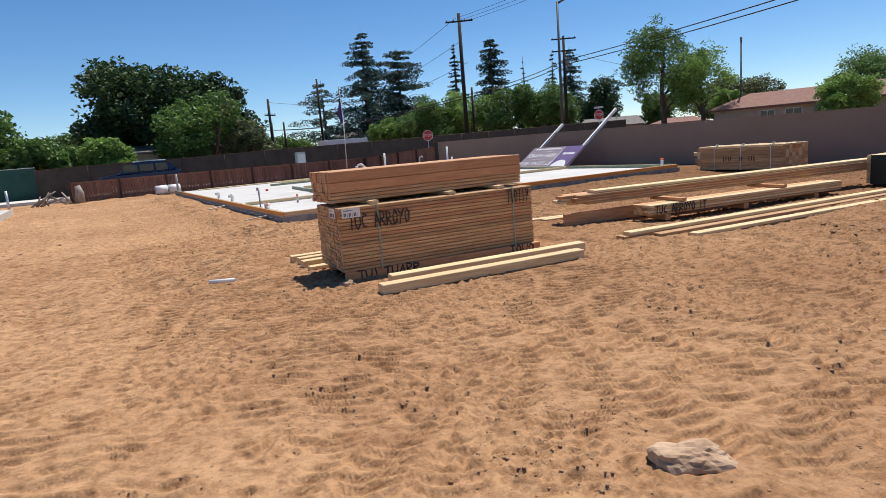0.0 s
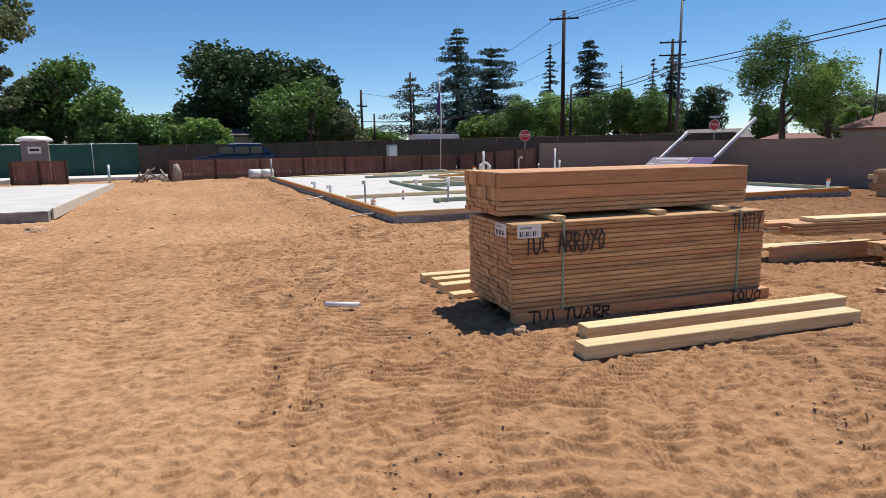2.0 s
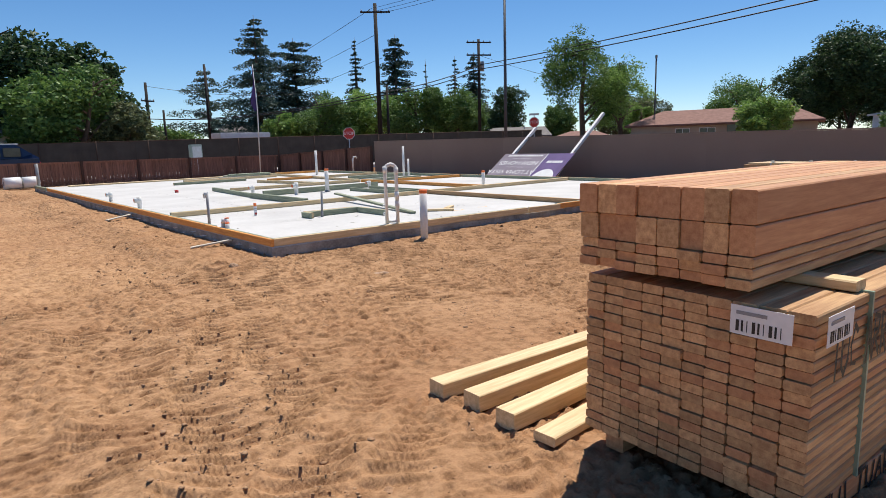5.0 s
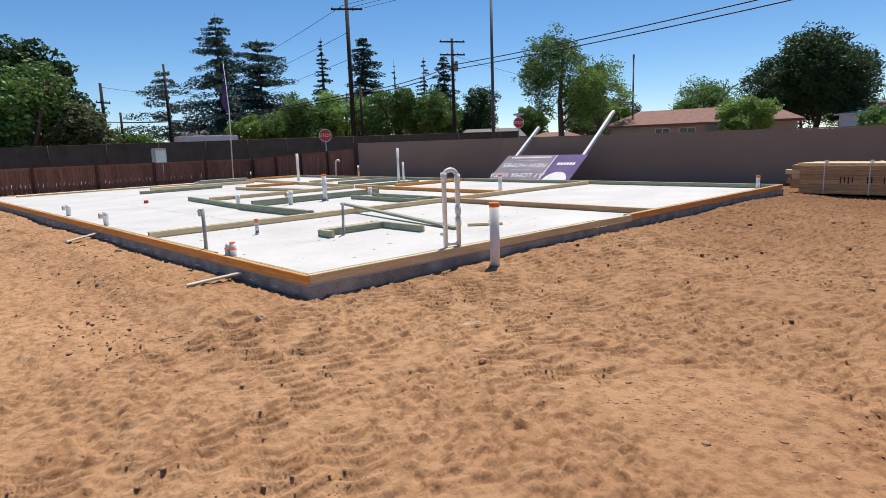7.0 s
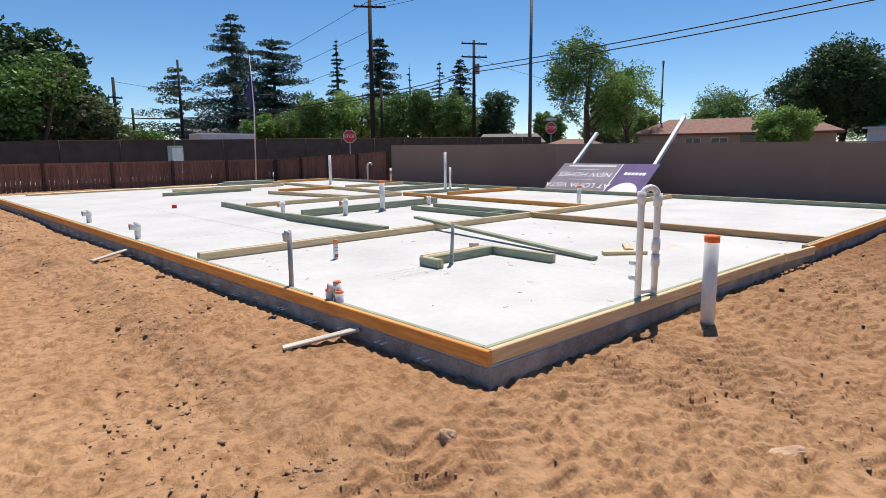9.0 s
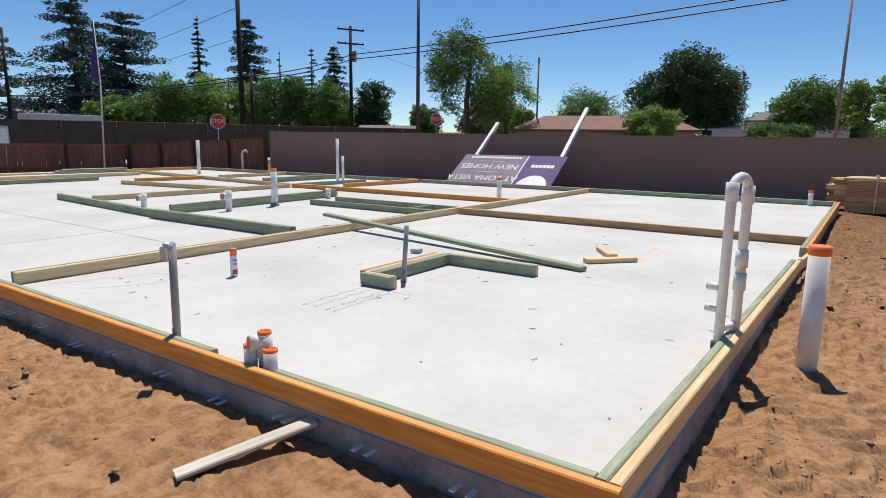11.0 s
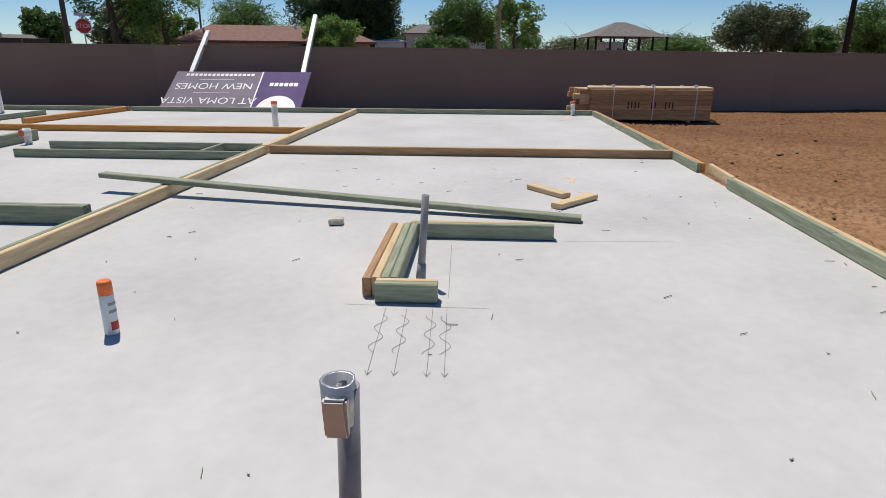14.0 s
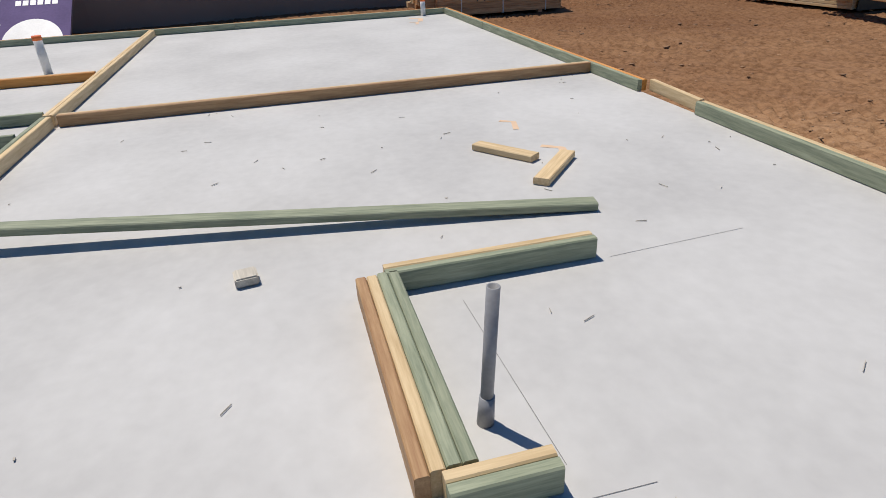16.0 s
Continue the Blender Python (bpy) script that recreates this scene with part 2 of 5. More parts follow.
def mesh_part(name, me, mat, parent=None, m=None, label=""):
    if mat and not me.materials:
        me.materials.append(mat)
    ob = new(name, me)
    if parent:
        ob.parent = parent
    if m is not None:
        ob.matrix_basis = m
    return tagged(ob, label)


def part(name, bm, mat, parent=None, label="", m=None):
    me = bpy.data.meshes.new(name)
    bm.to_mesh(me)
    bm.free()
    return mesh_part(name, me, mat, parent, m, label)


def pydata(name, verts, faces, smooth=False):
    me = bpy.data.meshes.new(name)
    me.from_pydata([tuple(v) for v in verts], [], [tuple(f) for f in faces])
    if smooth:
        for p in me.polygons:
            p.use_smooth = True
    return me


_boards = {}


def board_mesh(length, width, height, chamfer=0.005):
    """A board along x from 0, centred in y, resting on z = 0, with eased long edges."""
    key = (round(length, 3), round(width, 4), round(height, 4), chamfer)
    if key not in _boards:
        w, h, c = width / 2, height, chamfer
        prof = [(-w + c, 0), (w - c, 0), (w, c), (w, h - c), (w - c, h), (-w + c, h), (-w, h - c), (-w, c)]
        v = [(x, a, b) for x in (0, length) for a, b in prof]
        f = [(i, (i + 1) % 8, 8 + (i + 1) % 8, 8 + i) for i in range(8)] + [tuple(range(7, -1, -1)), tuple(range(8, 16))]
        _boards[key] = pydata("board", v, f)
    return _boards[key]


def board_of(parent, mat, length, width, height, m, name="board", label=""):
    """One board object; boards of one size and material share a mesh."""
    key = (round(length, 3), round(width, 4), round(height, 4), mat.name)
    if key not in _boards:
        _boards[key] = board_mesh(length, width, height).copy()
        _boards[key].materials.append(mat)
    return mesh_part(name, _boards[key], None, parent, m, label)


def box(bm, x0, x1, y0, y1, z0, z1, bevel=0.0):
    r = bmesh.ops.create_cube(bm, size=1.0, matrix=Matrix.Translation(((x0 + x1) / 2, (y0 + y1) / 2, (z0 + z1) / 2)) @ Matrix.Diagonal((x1 - x0, y1 - y0, z1 - z0, 1)))
    if bevel:
        e = list({e for v in r["verts"] for e in v.link_edges})
        bmesh.ops.bevel(bm, geom=e, offset=bevel, segments=2, affect="EDGES")
    return bm


def boxed(x0, x1, y0, y1, z0, z1, bevel=0.0):
    return box(bmesh.new(), x0, x1, y0, y1, z0, z1, bevel)


def tube(bm, pts, radii, seg=14, hollow=0.0, cap=True):
    """A tube through points; hollow > 0 gives an open end with that wall."""
    pts = [Vector(p) for p in pts]
    rings = []
    ref = Vector((0.31, 0.72, 0.62))
    path = [(p, r) for p, r in zip(pts, radii)]
    tangents = [(pts[min(i + 1, len(pts) - 1)] - pts[max(i - 1, 0)]).normalized() for i in range(len(pts))]
    if hollow:
        path += [(pts[-1], radii[-1] - hollow), (pts[-1] - tangents[-1] * 0.06, radii[-1] - hollow)]
        tangents += [tangents[-1]] * 2
    for (p, r), t in zip(path, tangents):
        u = t.cross(ref).normalized()
        w = t.cross(u)
        rings.append([bm.verts.new(p + (u * math.cos(a) + w * math.sin(a)) * r) for a in (2 * math.pi * k / seg for k in range(seg))])
    for a, b in zip(rings, rings[1:]):
        for k in range(seg):
            f = bm.faces.new((a[k], a[(k + 1) % seg], b[(k + 1) % seg], b[k]))
            f.smooth = True
    if cap:
        bm.faces.new(rings[0][::-1])
        bm.faces.new(rings[-1])
    bmesh.ops.recalc_face_normals(bm, faces=bm.faces[:])
    return bm


def tubed(pts, radii, seg=14, hollow=0.0):
    if not isinstance(radii, (list, tuple)):
        radii = [radii] * len(pts)
    return tube(bmesh.new(), pts, radii, seg, hollow)


def text_mesh(words, size, mat, parent, m, name="lettering"):
    cu = bpy.data.curves.new(name, "FONT")
    cu.body, cu.size, cu.align_x, cu.align_y, cu.extrude = words, size, "CENTER", "CENTER", 0.0006
    tmp = new("tmp_text", cu)
    bpy.context.view_layer.update()
    me = bpy.data.meshes.new_from_object(tmp.evaluated_get(bpy.context.evaluated_depsgraph_get()))
    bpy.data.objects.remove(tmp)
    me.materials.clear()
    return mesh_part(name, me, mat, parent, m)


def bumpy(x, y, s, seed=0.0):
    return noise.noise(Vector((x * s + seed, y * s - seed, seed * 0.37)))

# ---- ground ----
rng = np.random.default_rng(7)


def waves(x, y, wavelength, count=9, seed=0):
    """Smooth irregular field in about -1..1."""
    g = np.random.default_rng(seed)
    out = np.zeros_like(x)
    for _ in range(count):
        a, p = g.uniform(0, 2 * math.pi), g.uniform(0, 2 * math.pi)
        k = 2 * math.pi / (wavelength * g.uniform(0.6, 1.6))
        out += np.sin(k * (x * math.cos(a) + y * math.sin(a)) + p)
    return out / math.sqrt(count / 2) / 1.6


def smooth01(v, a, b):
    t = np.clip((v - a) / (b - a), 0, 1)
    return t * t * (3 - 2 * t)


def crease(f, width):
    """Narrow groove where a smooth field crosses zero."""
    return np.exp(-(f / width) ** 2)


def soil_height(x, y):
    """Height of the bare ground: swells, wheel ruts, tread marks and clods."""
    x, y = np.asarray(x, float), np.asarray(y, float)
    near = smooth01(60 - np.hypot(x, y - 5), 0, 25)
    h = 0.020 * waves(x, y, 4.5, seed=1) + 0.004 * waves(x, y, 1.3, seed=2)
    wx, wy = x + 0.03 * waves(x, y, 0.3, 8, 80), y + 0.03 * waves(x, y, 0.33, 8, 81)
    # haul way, packed smooth by wheels
    packed = smooth01(1.5 - np.abs(x + 4.2 - 0.3 * waves(x * 0, y, 8, seed=41)), 0, 0.7) * smooth01(y, -9.5, -6.5)
    rough = smooth01(waves(x, y, 1.5, seed=3), 0.0, 0.7) * (1 - 0.75 * packed)
    h += (0.10 + rough) * (0.004 * waves(wx, wy, 0.34, 14, 4) + 0.008 * waves(wx, wy, 0.15, 16, 5) + 0.010 * waves(x, y, 0.075, 20, 6))
    # crumbled patches: cracks between lumps
    h -= rough * 0.016 * crease(waves(wx, wy, 0.30, 12, 82), 0.10)
    h -= rough * 0.012 * crease(waves(wx, wy, 0.17, 14, 83), 0.14)
    # tread marks: bowed lugs pressed inside wandering strips
    free = 1 - 0.6 * rough
    for k, (ang, lam, wide) in enumerate(((1.20, 0.105, 0.42), (0.95, 0.095, 0.38), (1.55, 0.110, 0.46))):
        c, s_ = math.cos(ang), math.sin(ang)
        w = 0.4 * waves(x, y, 3.6, seed=20 + k)
        u, v = x * c + y * s_, (-x * s_ + y * c + w) / wide
        across = (v % 1) - 0.5
        strip = smooth01(0.5 - np.abs(across), 0.02, 0.12)
        lane = smooth01(waves(x, y, 2.4, seed=30 + k), -0.35, 0.0)
        p = ((u + 0.3 * w) / lam - 3.4 * across ** 2 + 0.22 * waves(x, y, 0.4, seed=25 + k) + 0.37 * np.floor(v)) % 1
        ridge = np.where(p < 0.25, p / 0.25, (1 - p) / 0.75)
        worn = smooth01(waves(x, y, 0.5, 12, 70 + k), -1.0, 0.1)
        h += 0.046 * free * strip * lane * worn * (1 - 0.5 * packed) * (ridge - 0.6)
        free = free * (1 - lane * strip)
    # wheel ruts of the haul way towards the street
    for x0 in (-4.9, -3.9, -2.9, -2.2):
        d = np.abs(x - x0 - 0.25 * waves(x * 0 + x0, y, 7, seed=40) - 0.02 * (y + 4))
        h -= 0.025 * smooth01(0.34 - d, 0, 0.2) * smooth01(y, -9, -5)
    # soil banked along the slab, with a narrow furrow at its foot
    h += 0.05 * smooth01(0.45 - np.abs(x + 0.75), 0, 0.4) * smooth01(y, -1, 0.5) * (1 + 0.6 * waves(x, y, 0.5, seed=50))
    dx = np.maximum(np.maximum(-x, x - 11.2), 0)
    dy = np.maximum(np.maximum(-y, y - 18.9), 0)
    off = np.hypot(dx, dy)
    h += 0.115 * smooth01(1.4 - off, 0, 1.4) - 0.02 * smooth01(0.20 - off, 0, 0.12)
    return h * near


def axis(parts):
    out = []
    for a, b, s in parts:
        out += list(np.arange(a, b, s))
    far = [b * 1.6 ** k for k in range(1, 10)]
    lo, hi = out[0], parts[-1][1]
    return np.array([lo - 1.0 * 1.9 ** k for k in range(11, -1, -1)] + out + [hi] + [hi + 1.0 * 1.9 ** k for k in range(12)])


def build_ground():
    gx = axis(((-16, -7.5, 0.25), (-7.5, -5, 0.035), (-5, 1.6, 0.019), (1.6, 5, 0.035), (5, 14, 0.06)))
    gy = axis(((-16, -11.2, 0.15), (-11.2, 0.0, 0.0115), (0.0, 4, 0.04), (4, 9, 0.07), (9, 26, 0.16)))
    X, Y = np.meshgrid(gx, gy, indexing="ij")
    Z = soil_height(X, Y)
    nx, ny = X.shape
    me = bpy.data.meshes.new("ground")
    co = np.stack([X, Y, Z], -1).reshape(-1, 3)
    i = np.arange(nx * ny).reshape(nx, ny)
    quads = np.stack([i[:-1, :-1], i[1:, :-1], i[1:, 1:], i[:-1, 1:]], -1).reshape(-1, 4)
    me.vertices.add(len(co))
    me.vertices.foreach_set("co", co.ravel())
    me.loops.add(quads.size)
    me.loops.foreach_set("vertex_index", quads.ravel().astype(np.int32))
    me.polygons.add(len(quads))
    me.polygons.foreach_set("loop_start", np.arange(0, quads.size, 4, dtype=np.int32))
    me.polygons.foreach_set("use_smooth", np.ones(len(quads), bool))
    me.update(calc_edges=True)
    me.materials.append(SOIL)
    return tagged(new("ground", me), "bare tan graded soil with tyre tread marks and clods", "ground", kind="structure")


def gz(x, y):
    return float(soil_height(np.array([x]), np.array([y]))[0])


build_ground()

# the street behind the low fence
road = thing("road", 0, 0, 0, 0, "pale sunlit asphalt street behind the low fence", "road", kind="structure")
part("asphalt", boxed(-120, 120, 26.3, 33.0, -0.1, 0.10), ASPHALT, road)
part("kerb", boxed(-120, 120, 26.0, 26.3, -0.1, 0.2, 0.02), KERB, road)

# ---- retaining wall along the side of the lot ----
wall = thing("wall_east", 13.35, 17.5, 0, -84.5, "long smooth brown stucco block wall in shade", "wall", kind="structure")
wall_len = 46.0
n_pan = 12
for k in range(n_pan):
    a, b = wall_len * k / n_pan, wall_len * (k + 1) / n_pan
    za, zb = 1.53 - 0.0062 * a, 1.53 - 0.0062 * b
    v = [(a, y, z) for y in (0, 0.2) for z in (-0.3, za)] + [(b, y, z) for y in (0, 0.2) for z in (-0.3, zb)]
    part_me = pydata("wall_panel", v, [(0, 1, 3, 2), (4, 6, 7, 5), (0, 4, 5, 1), (2, 3, 7, 6), (1, 5, 7, 3), (0, 2, 6, 4)])
    mesh_part("wall_panel", part_me, STUCCO, wall)
    cap = pydata("wall_cap", [(x, y, z + d) for x, z in ((a, za), (b, zb)) for y in (-0.02, 0.22) for d in (0.003, 0.035)], [(0, 1, 3, 2), (4, 6, 7, 5), (0, 4, 5, 1), (2, 3, 7, 6), (1, 5, 7, 3), (0, 2, 6, 4)])
    mesh_part("wall_cap", cap, STUCCO, wall)


# ---- house slab with wall plates ----
SZ = 0.21


def slab(name, corners, label, joints=()):
    ob = thing(name, 0, 0, 0, 0, label, "concrete slab", kind="structure")
    bm = bmesh.new()
    lo = [bm.verts.new((x, y, -0.25)) for x, y in corners]
    hi = [bm.verts.new((x, y, SZ)) for x, y in corners]
    bm.faces.new(hi)
    bm.faces.new(lo[::-1])
    n = len(corners)
    for i in range(n):
        f = bm.faces.new((lo[i], lo[(i + 1) % n], hi[(i + 1) % n], hi[i]))
        f.material_index = 1
    bmesh.ops.bevel(bm, geom=[e for e in bm.edges if all(abs(v.co.z - SZ) < 1e-6 for v in e.verts)], offset=0.012, segments=2, affect="EDGES")
    body = part("slab_body", bm, CONCRETE, ob)
    body.data.materials.append(CONCRETE_EDGE)
    return ob


house_slab = slab("slab_house", [(-0.045, 0.05), (11.2, -0.16), (11.2, 18.9), (-0.045, 18.9)], "pale smooth new concrete slab with rough grey sides")
slab2 = slab("slab_next", [(-16.5, 5.0), (-6.05, 5.0), (-6.3, 18.2), (-16.5, 18.2)], "pale new concrete slab of the next lot")

PH, PW = 0.089, 0.038


def plate(x0, y0, x1, y1, mats, h=PH, z=SZ + 0.002, label="wall plates tacked together on edge, lying on the slab", joints=1):
    """Plates on edge between two points, side by side; mats lists the boards across the run."""
    d = Vector((x1 - x0, y1 - y0))
    run = thing("wall_plate", x0, y0, z, math.degrees(math.atan2(d.y, d.x)), label, "lumber", "wall plates on the slab")
    n = len(mats)
    for k, mat in enumerate(mats):
        off = (k - (n - 1) / 2) * (PW + 0.002)
        pos, L, left = 0.0, d.length, joints
        cuts = sorted(random.uniform(0.25, 0.75) * L for _ in range(joints - 1)) + [L]
        for c in cuts:
            board_of(run, mat, c - pos - 0.003, PW, h - random.uniform(0, 0.002), pose(pos, off, 0, 0, 0, random.uniform(-0.04, 0.04)))
            pos = c
    return run


G, T, A, R = WOOD_GREEN, WOOD_PALE, WOOD_AMBER, WOOD
TAN = "pale yellow wall plates lying on edge on the slab"
GRN = "green treated wall plates lying on edge on the slab"
AMB = "amber wall plates along the slab edge with orange chalk"
# perimeter
plate(-0.03, 0.055, -0.03, 4.9, [A], label=AMB)
plate(-0.03, 4.91, -0.03, 10.3, [A], label=AMB)
plate(-0.03, 10.31, -0.03, 16.2, [A], label=AMB)
plate(0.01, 0.14, 0.01, 1.50, [G], label=GRN)
plate(0.01, 1.92, 0.01, 9.0, [G], label=GRN)
plate(0.01, 9.02, 0.01, 16.2, [G], label=GRN)
plate(-0.015, 16.4, -0.015, 18.8, [G, G], label=GRN)
plate(-0.005, 0.10, 4.25, -0.03, [T, G], label=TAN, joints=2)
plate(4.28, -0.06, 4.98, -0.12, [T], label=TAN)
plate(4.99, -0.04, 11.1, -0.13, [A, G], label=GRN, joints=2)
plate(11.1, -0.1, 11.1, 8.9, [A, G], label=GRN, joints=2)
plate(11.1, 8.95, 11.1, 18.8, [A, G], label=AMB, joints=2)
plate(8.9, 18.8, 11.1, 18.8, [A, G], label=AMB)
# partitions
plate(0.16, 4.43, 5.8, 4.43, [T, G], label=TAN)
plate(5.84, 4.43, 11.02, 4.43, [T, T], label=TAN)
plate(5.84, 4.36, 5.84, -0.04, [WOOD, T], label=TAN, joints=1)
plate(2.8, 4.52, 2.8, 7.2, [G, G], 0.12, label=GRN)
plate(2.85, 7.15, 3.2, 10.7, [G, G], 0.10, label=GRN)
plate(3.2, 7.43, 6.7, 7.70, [G, G], 0.13, label=GRN)
plate(5.35, 4.5, 5.35, 6.95, [G], label=GRN)
plate(5.98, 4.5, 5.98, 7.0, [G], label=GRN)
plate(5.38, 4.95, 5.95, 4.95, [G], label=GRN)
plate(7.7, 4.5, 7.7, 10.0, [T, A], label=TAN)
plate(3.4, 9.98, 7.6, 10.0, [T, G], label=TAN)
plate(6.2, 10.1, 5.7, 13.4, [G, T], label=GRN)
plate(7.7, 10.15, 8.5, 18.4, [G, T], label=GRN, joints=2)
plate(6.3, 13.95, 8.0, 13.85, [A, A], label=AMB)
plate(8.2, 11.6, 11.0, 11.7, [G, G], 0.12, label=GRN)
plate(8.5, 9.2, 11.0, 9.0, [A, A], label=AMB)
plate(7.8, 10.03, 10.1, 9.98, [G], label=GRN)
plate(8.6, 13.9, 11.0, 14.0, [T, A], label=TAN)
plate(3.4, 14.9, 6.0, 15.1, [G, T], label=GRN)
plate(4.2, 16.4, 7.9, 16.6, [T, G], label=TAN)
# loose plank and stacked treated boards at the far edge
lp = thing("plank", 0.9, 18.3, SZ + 0.003, 5, "wide pale plank lying flat along the slab edge", "lumber")
board_of(lp, WOOD_PALE, 6.1, 0.28, 0.045, pose(0, 0, 0))
gs = thing("board_stack", 6.3, 18.55, SZ + 0.003, 3, "small stack of grey green treated boards", "lumber")
for k in range(6):
    board_of(gs, WOOD_GREEN if k % 3 else WOOD_GREY, 2.3 - 0.1 * k, 0.14, 0.04, pose(0.1 * k, 0.16 * (k % 2), 0.042 * (k // 2), 0, 0, random.uniform(-2, 2)))
# short L of plates
el = thing("wall_plate", 1.6, 2.318, SZ + 0.002, 0, "short nailed L of green and pale wall plates", "lumber", "wall plates on the slab")
for k, (mat, x0, x1) in enumerate(((WOOD, 0.09, 1.03), (WOOD_PALE, 0.10, 1.03), (G, 0.105, 1.04), (G, 0.105, 1.04))):
    board_of(el, mat, x1 - x0, PW, PH, pose(x0, 0.225 - 0.04 * k, 0))
board_of(el, G, 0.27, PW, PH, pose(0.04, 0.178, 0, 0, 0, -90))
board_of(el, WOOD_PALE, 0.27, PW, PH, pose(0.08, 0.178, 0, 0, 0, -90))
el2 = thing("wall_plate", 2.665, 2.45, SZ + 0.002, -90, "green treated and pale plates on edge beside the L", "lumber", "wall plates on the slab")
board_of(el2, G, 0.84, PW, PH, pose(0, -0.02, 0))
board_of(el2, WOOD_PALE, 0.84, PW, PH, pose(0, 0.02, 0))
# a stud leaning across the partition
e0, e1 = Vector((3.07, 1.38, SZ + 0.004)), Vector((3.76, 5.0, SZ + 0.113))
d = e1 - e0
st = thing("stud", *e0, math.degrees(math.atan2(d.y, d.x)), "pale green stud leaning across a wall plate", "lumber")
board_of(st, WOOD_GREEN, d.length, 0.089, PW, pose(0, 0, 0, 0, -math.degrees(math.asin(d.z / d.length)), 0))
for (x, y, x1, y1) in ((4.12, 1.62, 3.78, 1.38), (3.42, 1.50, 3.78, 1.18)):
    blk = thing("wood_block", x, y, SZ + 0.003, math.degrees(math.atan2(y1 - y, x1 - x)), "pale offcut of lumber lying on the slab", "lumber", "offcuts on the slab")
    board_of(blk, WOOD_PALE, math.hypot(x1 - x, y1 - y), 0.089, PW, pose(0, 0, 0))
chip = thing("wood_block", 2.86, 2.95, SZ + 0.003, 8, "small grey wedge offcut on the slab", "lumber", "offcuts on the slab")
part("offcut", boxed(0, 0.09, -0.045, 0.045, 0, 0.038, 0.006), WOOD_GREY, chip)


# ---- pipes ----
def standpipe(x, y, z0, top, r, label, mat=PVC, cap=None, hollow=0.006, lean=(0, 0), collar=0.0):
    ob = thing("pipe", x, y, z0, 0, label, "pipe")
    h = top - z0
    part("tube", tubed([(0, 0, 0), (lean[0], lean[1], h)], [r, r], 18, hollow if not cap else 0), mat, ob)
    if cap:
        part("cap", tubed([(lean[0], lean[1], h - 0.04), (lean[0], lean[1], h + 0.008)], [r * 1.06] * 2, 18), cap, ob, "orange painted rim")
    if collar:
        part("collar", tubed([(0, 0, 0.001), (0, 0, collar)], [r * 1.5, r * 1.35], 18), GREY_PIPE, ob, "dark wrapped base")
    return ob


def tee(x, y, h, r, label, side=(-1, 0)):
    ob = thing("pipe_tee", x, y, SZ, 0, label, "pipe")
    part("tube", tubed([(0, 0, 0), (0, 0, h)], r, 16, 0.006), PVC, ob)
    part("hub", tubed([(0, 0, h * 0.5), (0, 0, h * 0.95)], r * 1.18, 16), PVC, ob)
    sx, sy = side
    arm = part("branch", tubed([(0, 0, h * 0.72), (sx * r * 2.4, sy * r * 2.4, h * 0.72)], r * 1.12, 16, 0.006), PVC, ob)
    part("branch_cap", tubed([(sx * r * 2.35, sy * r * 2.35, h * 0.72), (sx * r * 2.45, sy * r * 2.45, h * 0.72)], r * 0.95, 16), ORANGE, arm, "orange test plug")
    return ob


standpipe(1.96, -0.27, -0.05, 0.74, 0.05, "tall white plastic pipe with an orange rim standing in the soil", cap=ORANGE)
standpipe(4.82, 7.2, SZ, 0.79, 0.05, "thick white drain pipe with an orange rim on the slab", cap=ORANGE, collar=0.05)
standpipe(8.35, 5.12, SZ, 0.60, 0.045, "white drain pipe with an orange rim on the slab", cap=ORANGE)
standpipe(10.1, 10.95, SZ, 1.30, 0.04, "tall thin white vent pipe on the slab")
standpipe(10.35, 11.0, SZ, 0.85, 0.035, "thin white vent pipe on the slab")
standpipe(9.47, 16.1, SZ, 1.22, 0.05, "tall white vent pipe near the fence")
standpipe(11.0, 0.28, SZ, 0.47, 0.04, "short white pipe with an orange rim at the slab corner", cap=ORANGE)
standpipe(0.06, 18.6, SZ, 1.05, 0.05, "grey pipe post at the slab corner", mat=GREY_PIPE)
gn = thing("pipe", 12.2, 17.6, 0, 0, "white vent pipe with a bent top", "pipe")
part("tube", tubed([(0, 0, 0), (0, 0, 0.78), (0.04, -0.02, 0.86), (0.12, -0.05, 0.88), (0.17, -0.07, 0.8)], 0.04), PVC, gn)
tee(3.34, 8.36, 0.22, 0.04, "short white pipe tee with an orange plug")
tee(3.92, 7.13, 0.30, 0.045, "white pipe tee standing in a dark collar")
tee(6.3, 7.5, 0.19, 0.04, "short white pipe tee on the slab")
tee(0.33, 9.5, 0.22, 0.04, "white pipe tee beside the slab edge plate")
tee(0.26, 6.75, 0.24, 0.04, "white pipe tee with an orange plug beside the edge plate")
redcap = thing("pipe_stub", 2.32, 11.1, SZ, 0, "low red capped pipe stub in the slab", "pipe")
part("tube", tubed([(0, 0, 0), (0, 0, 0.07)], 0.05), RED, redcap)
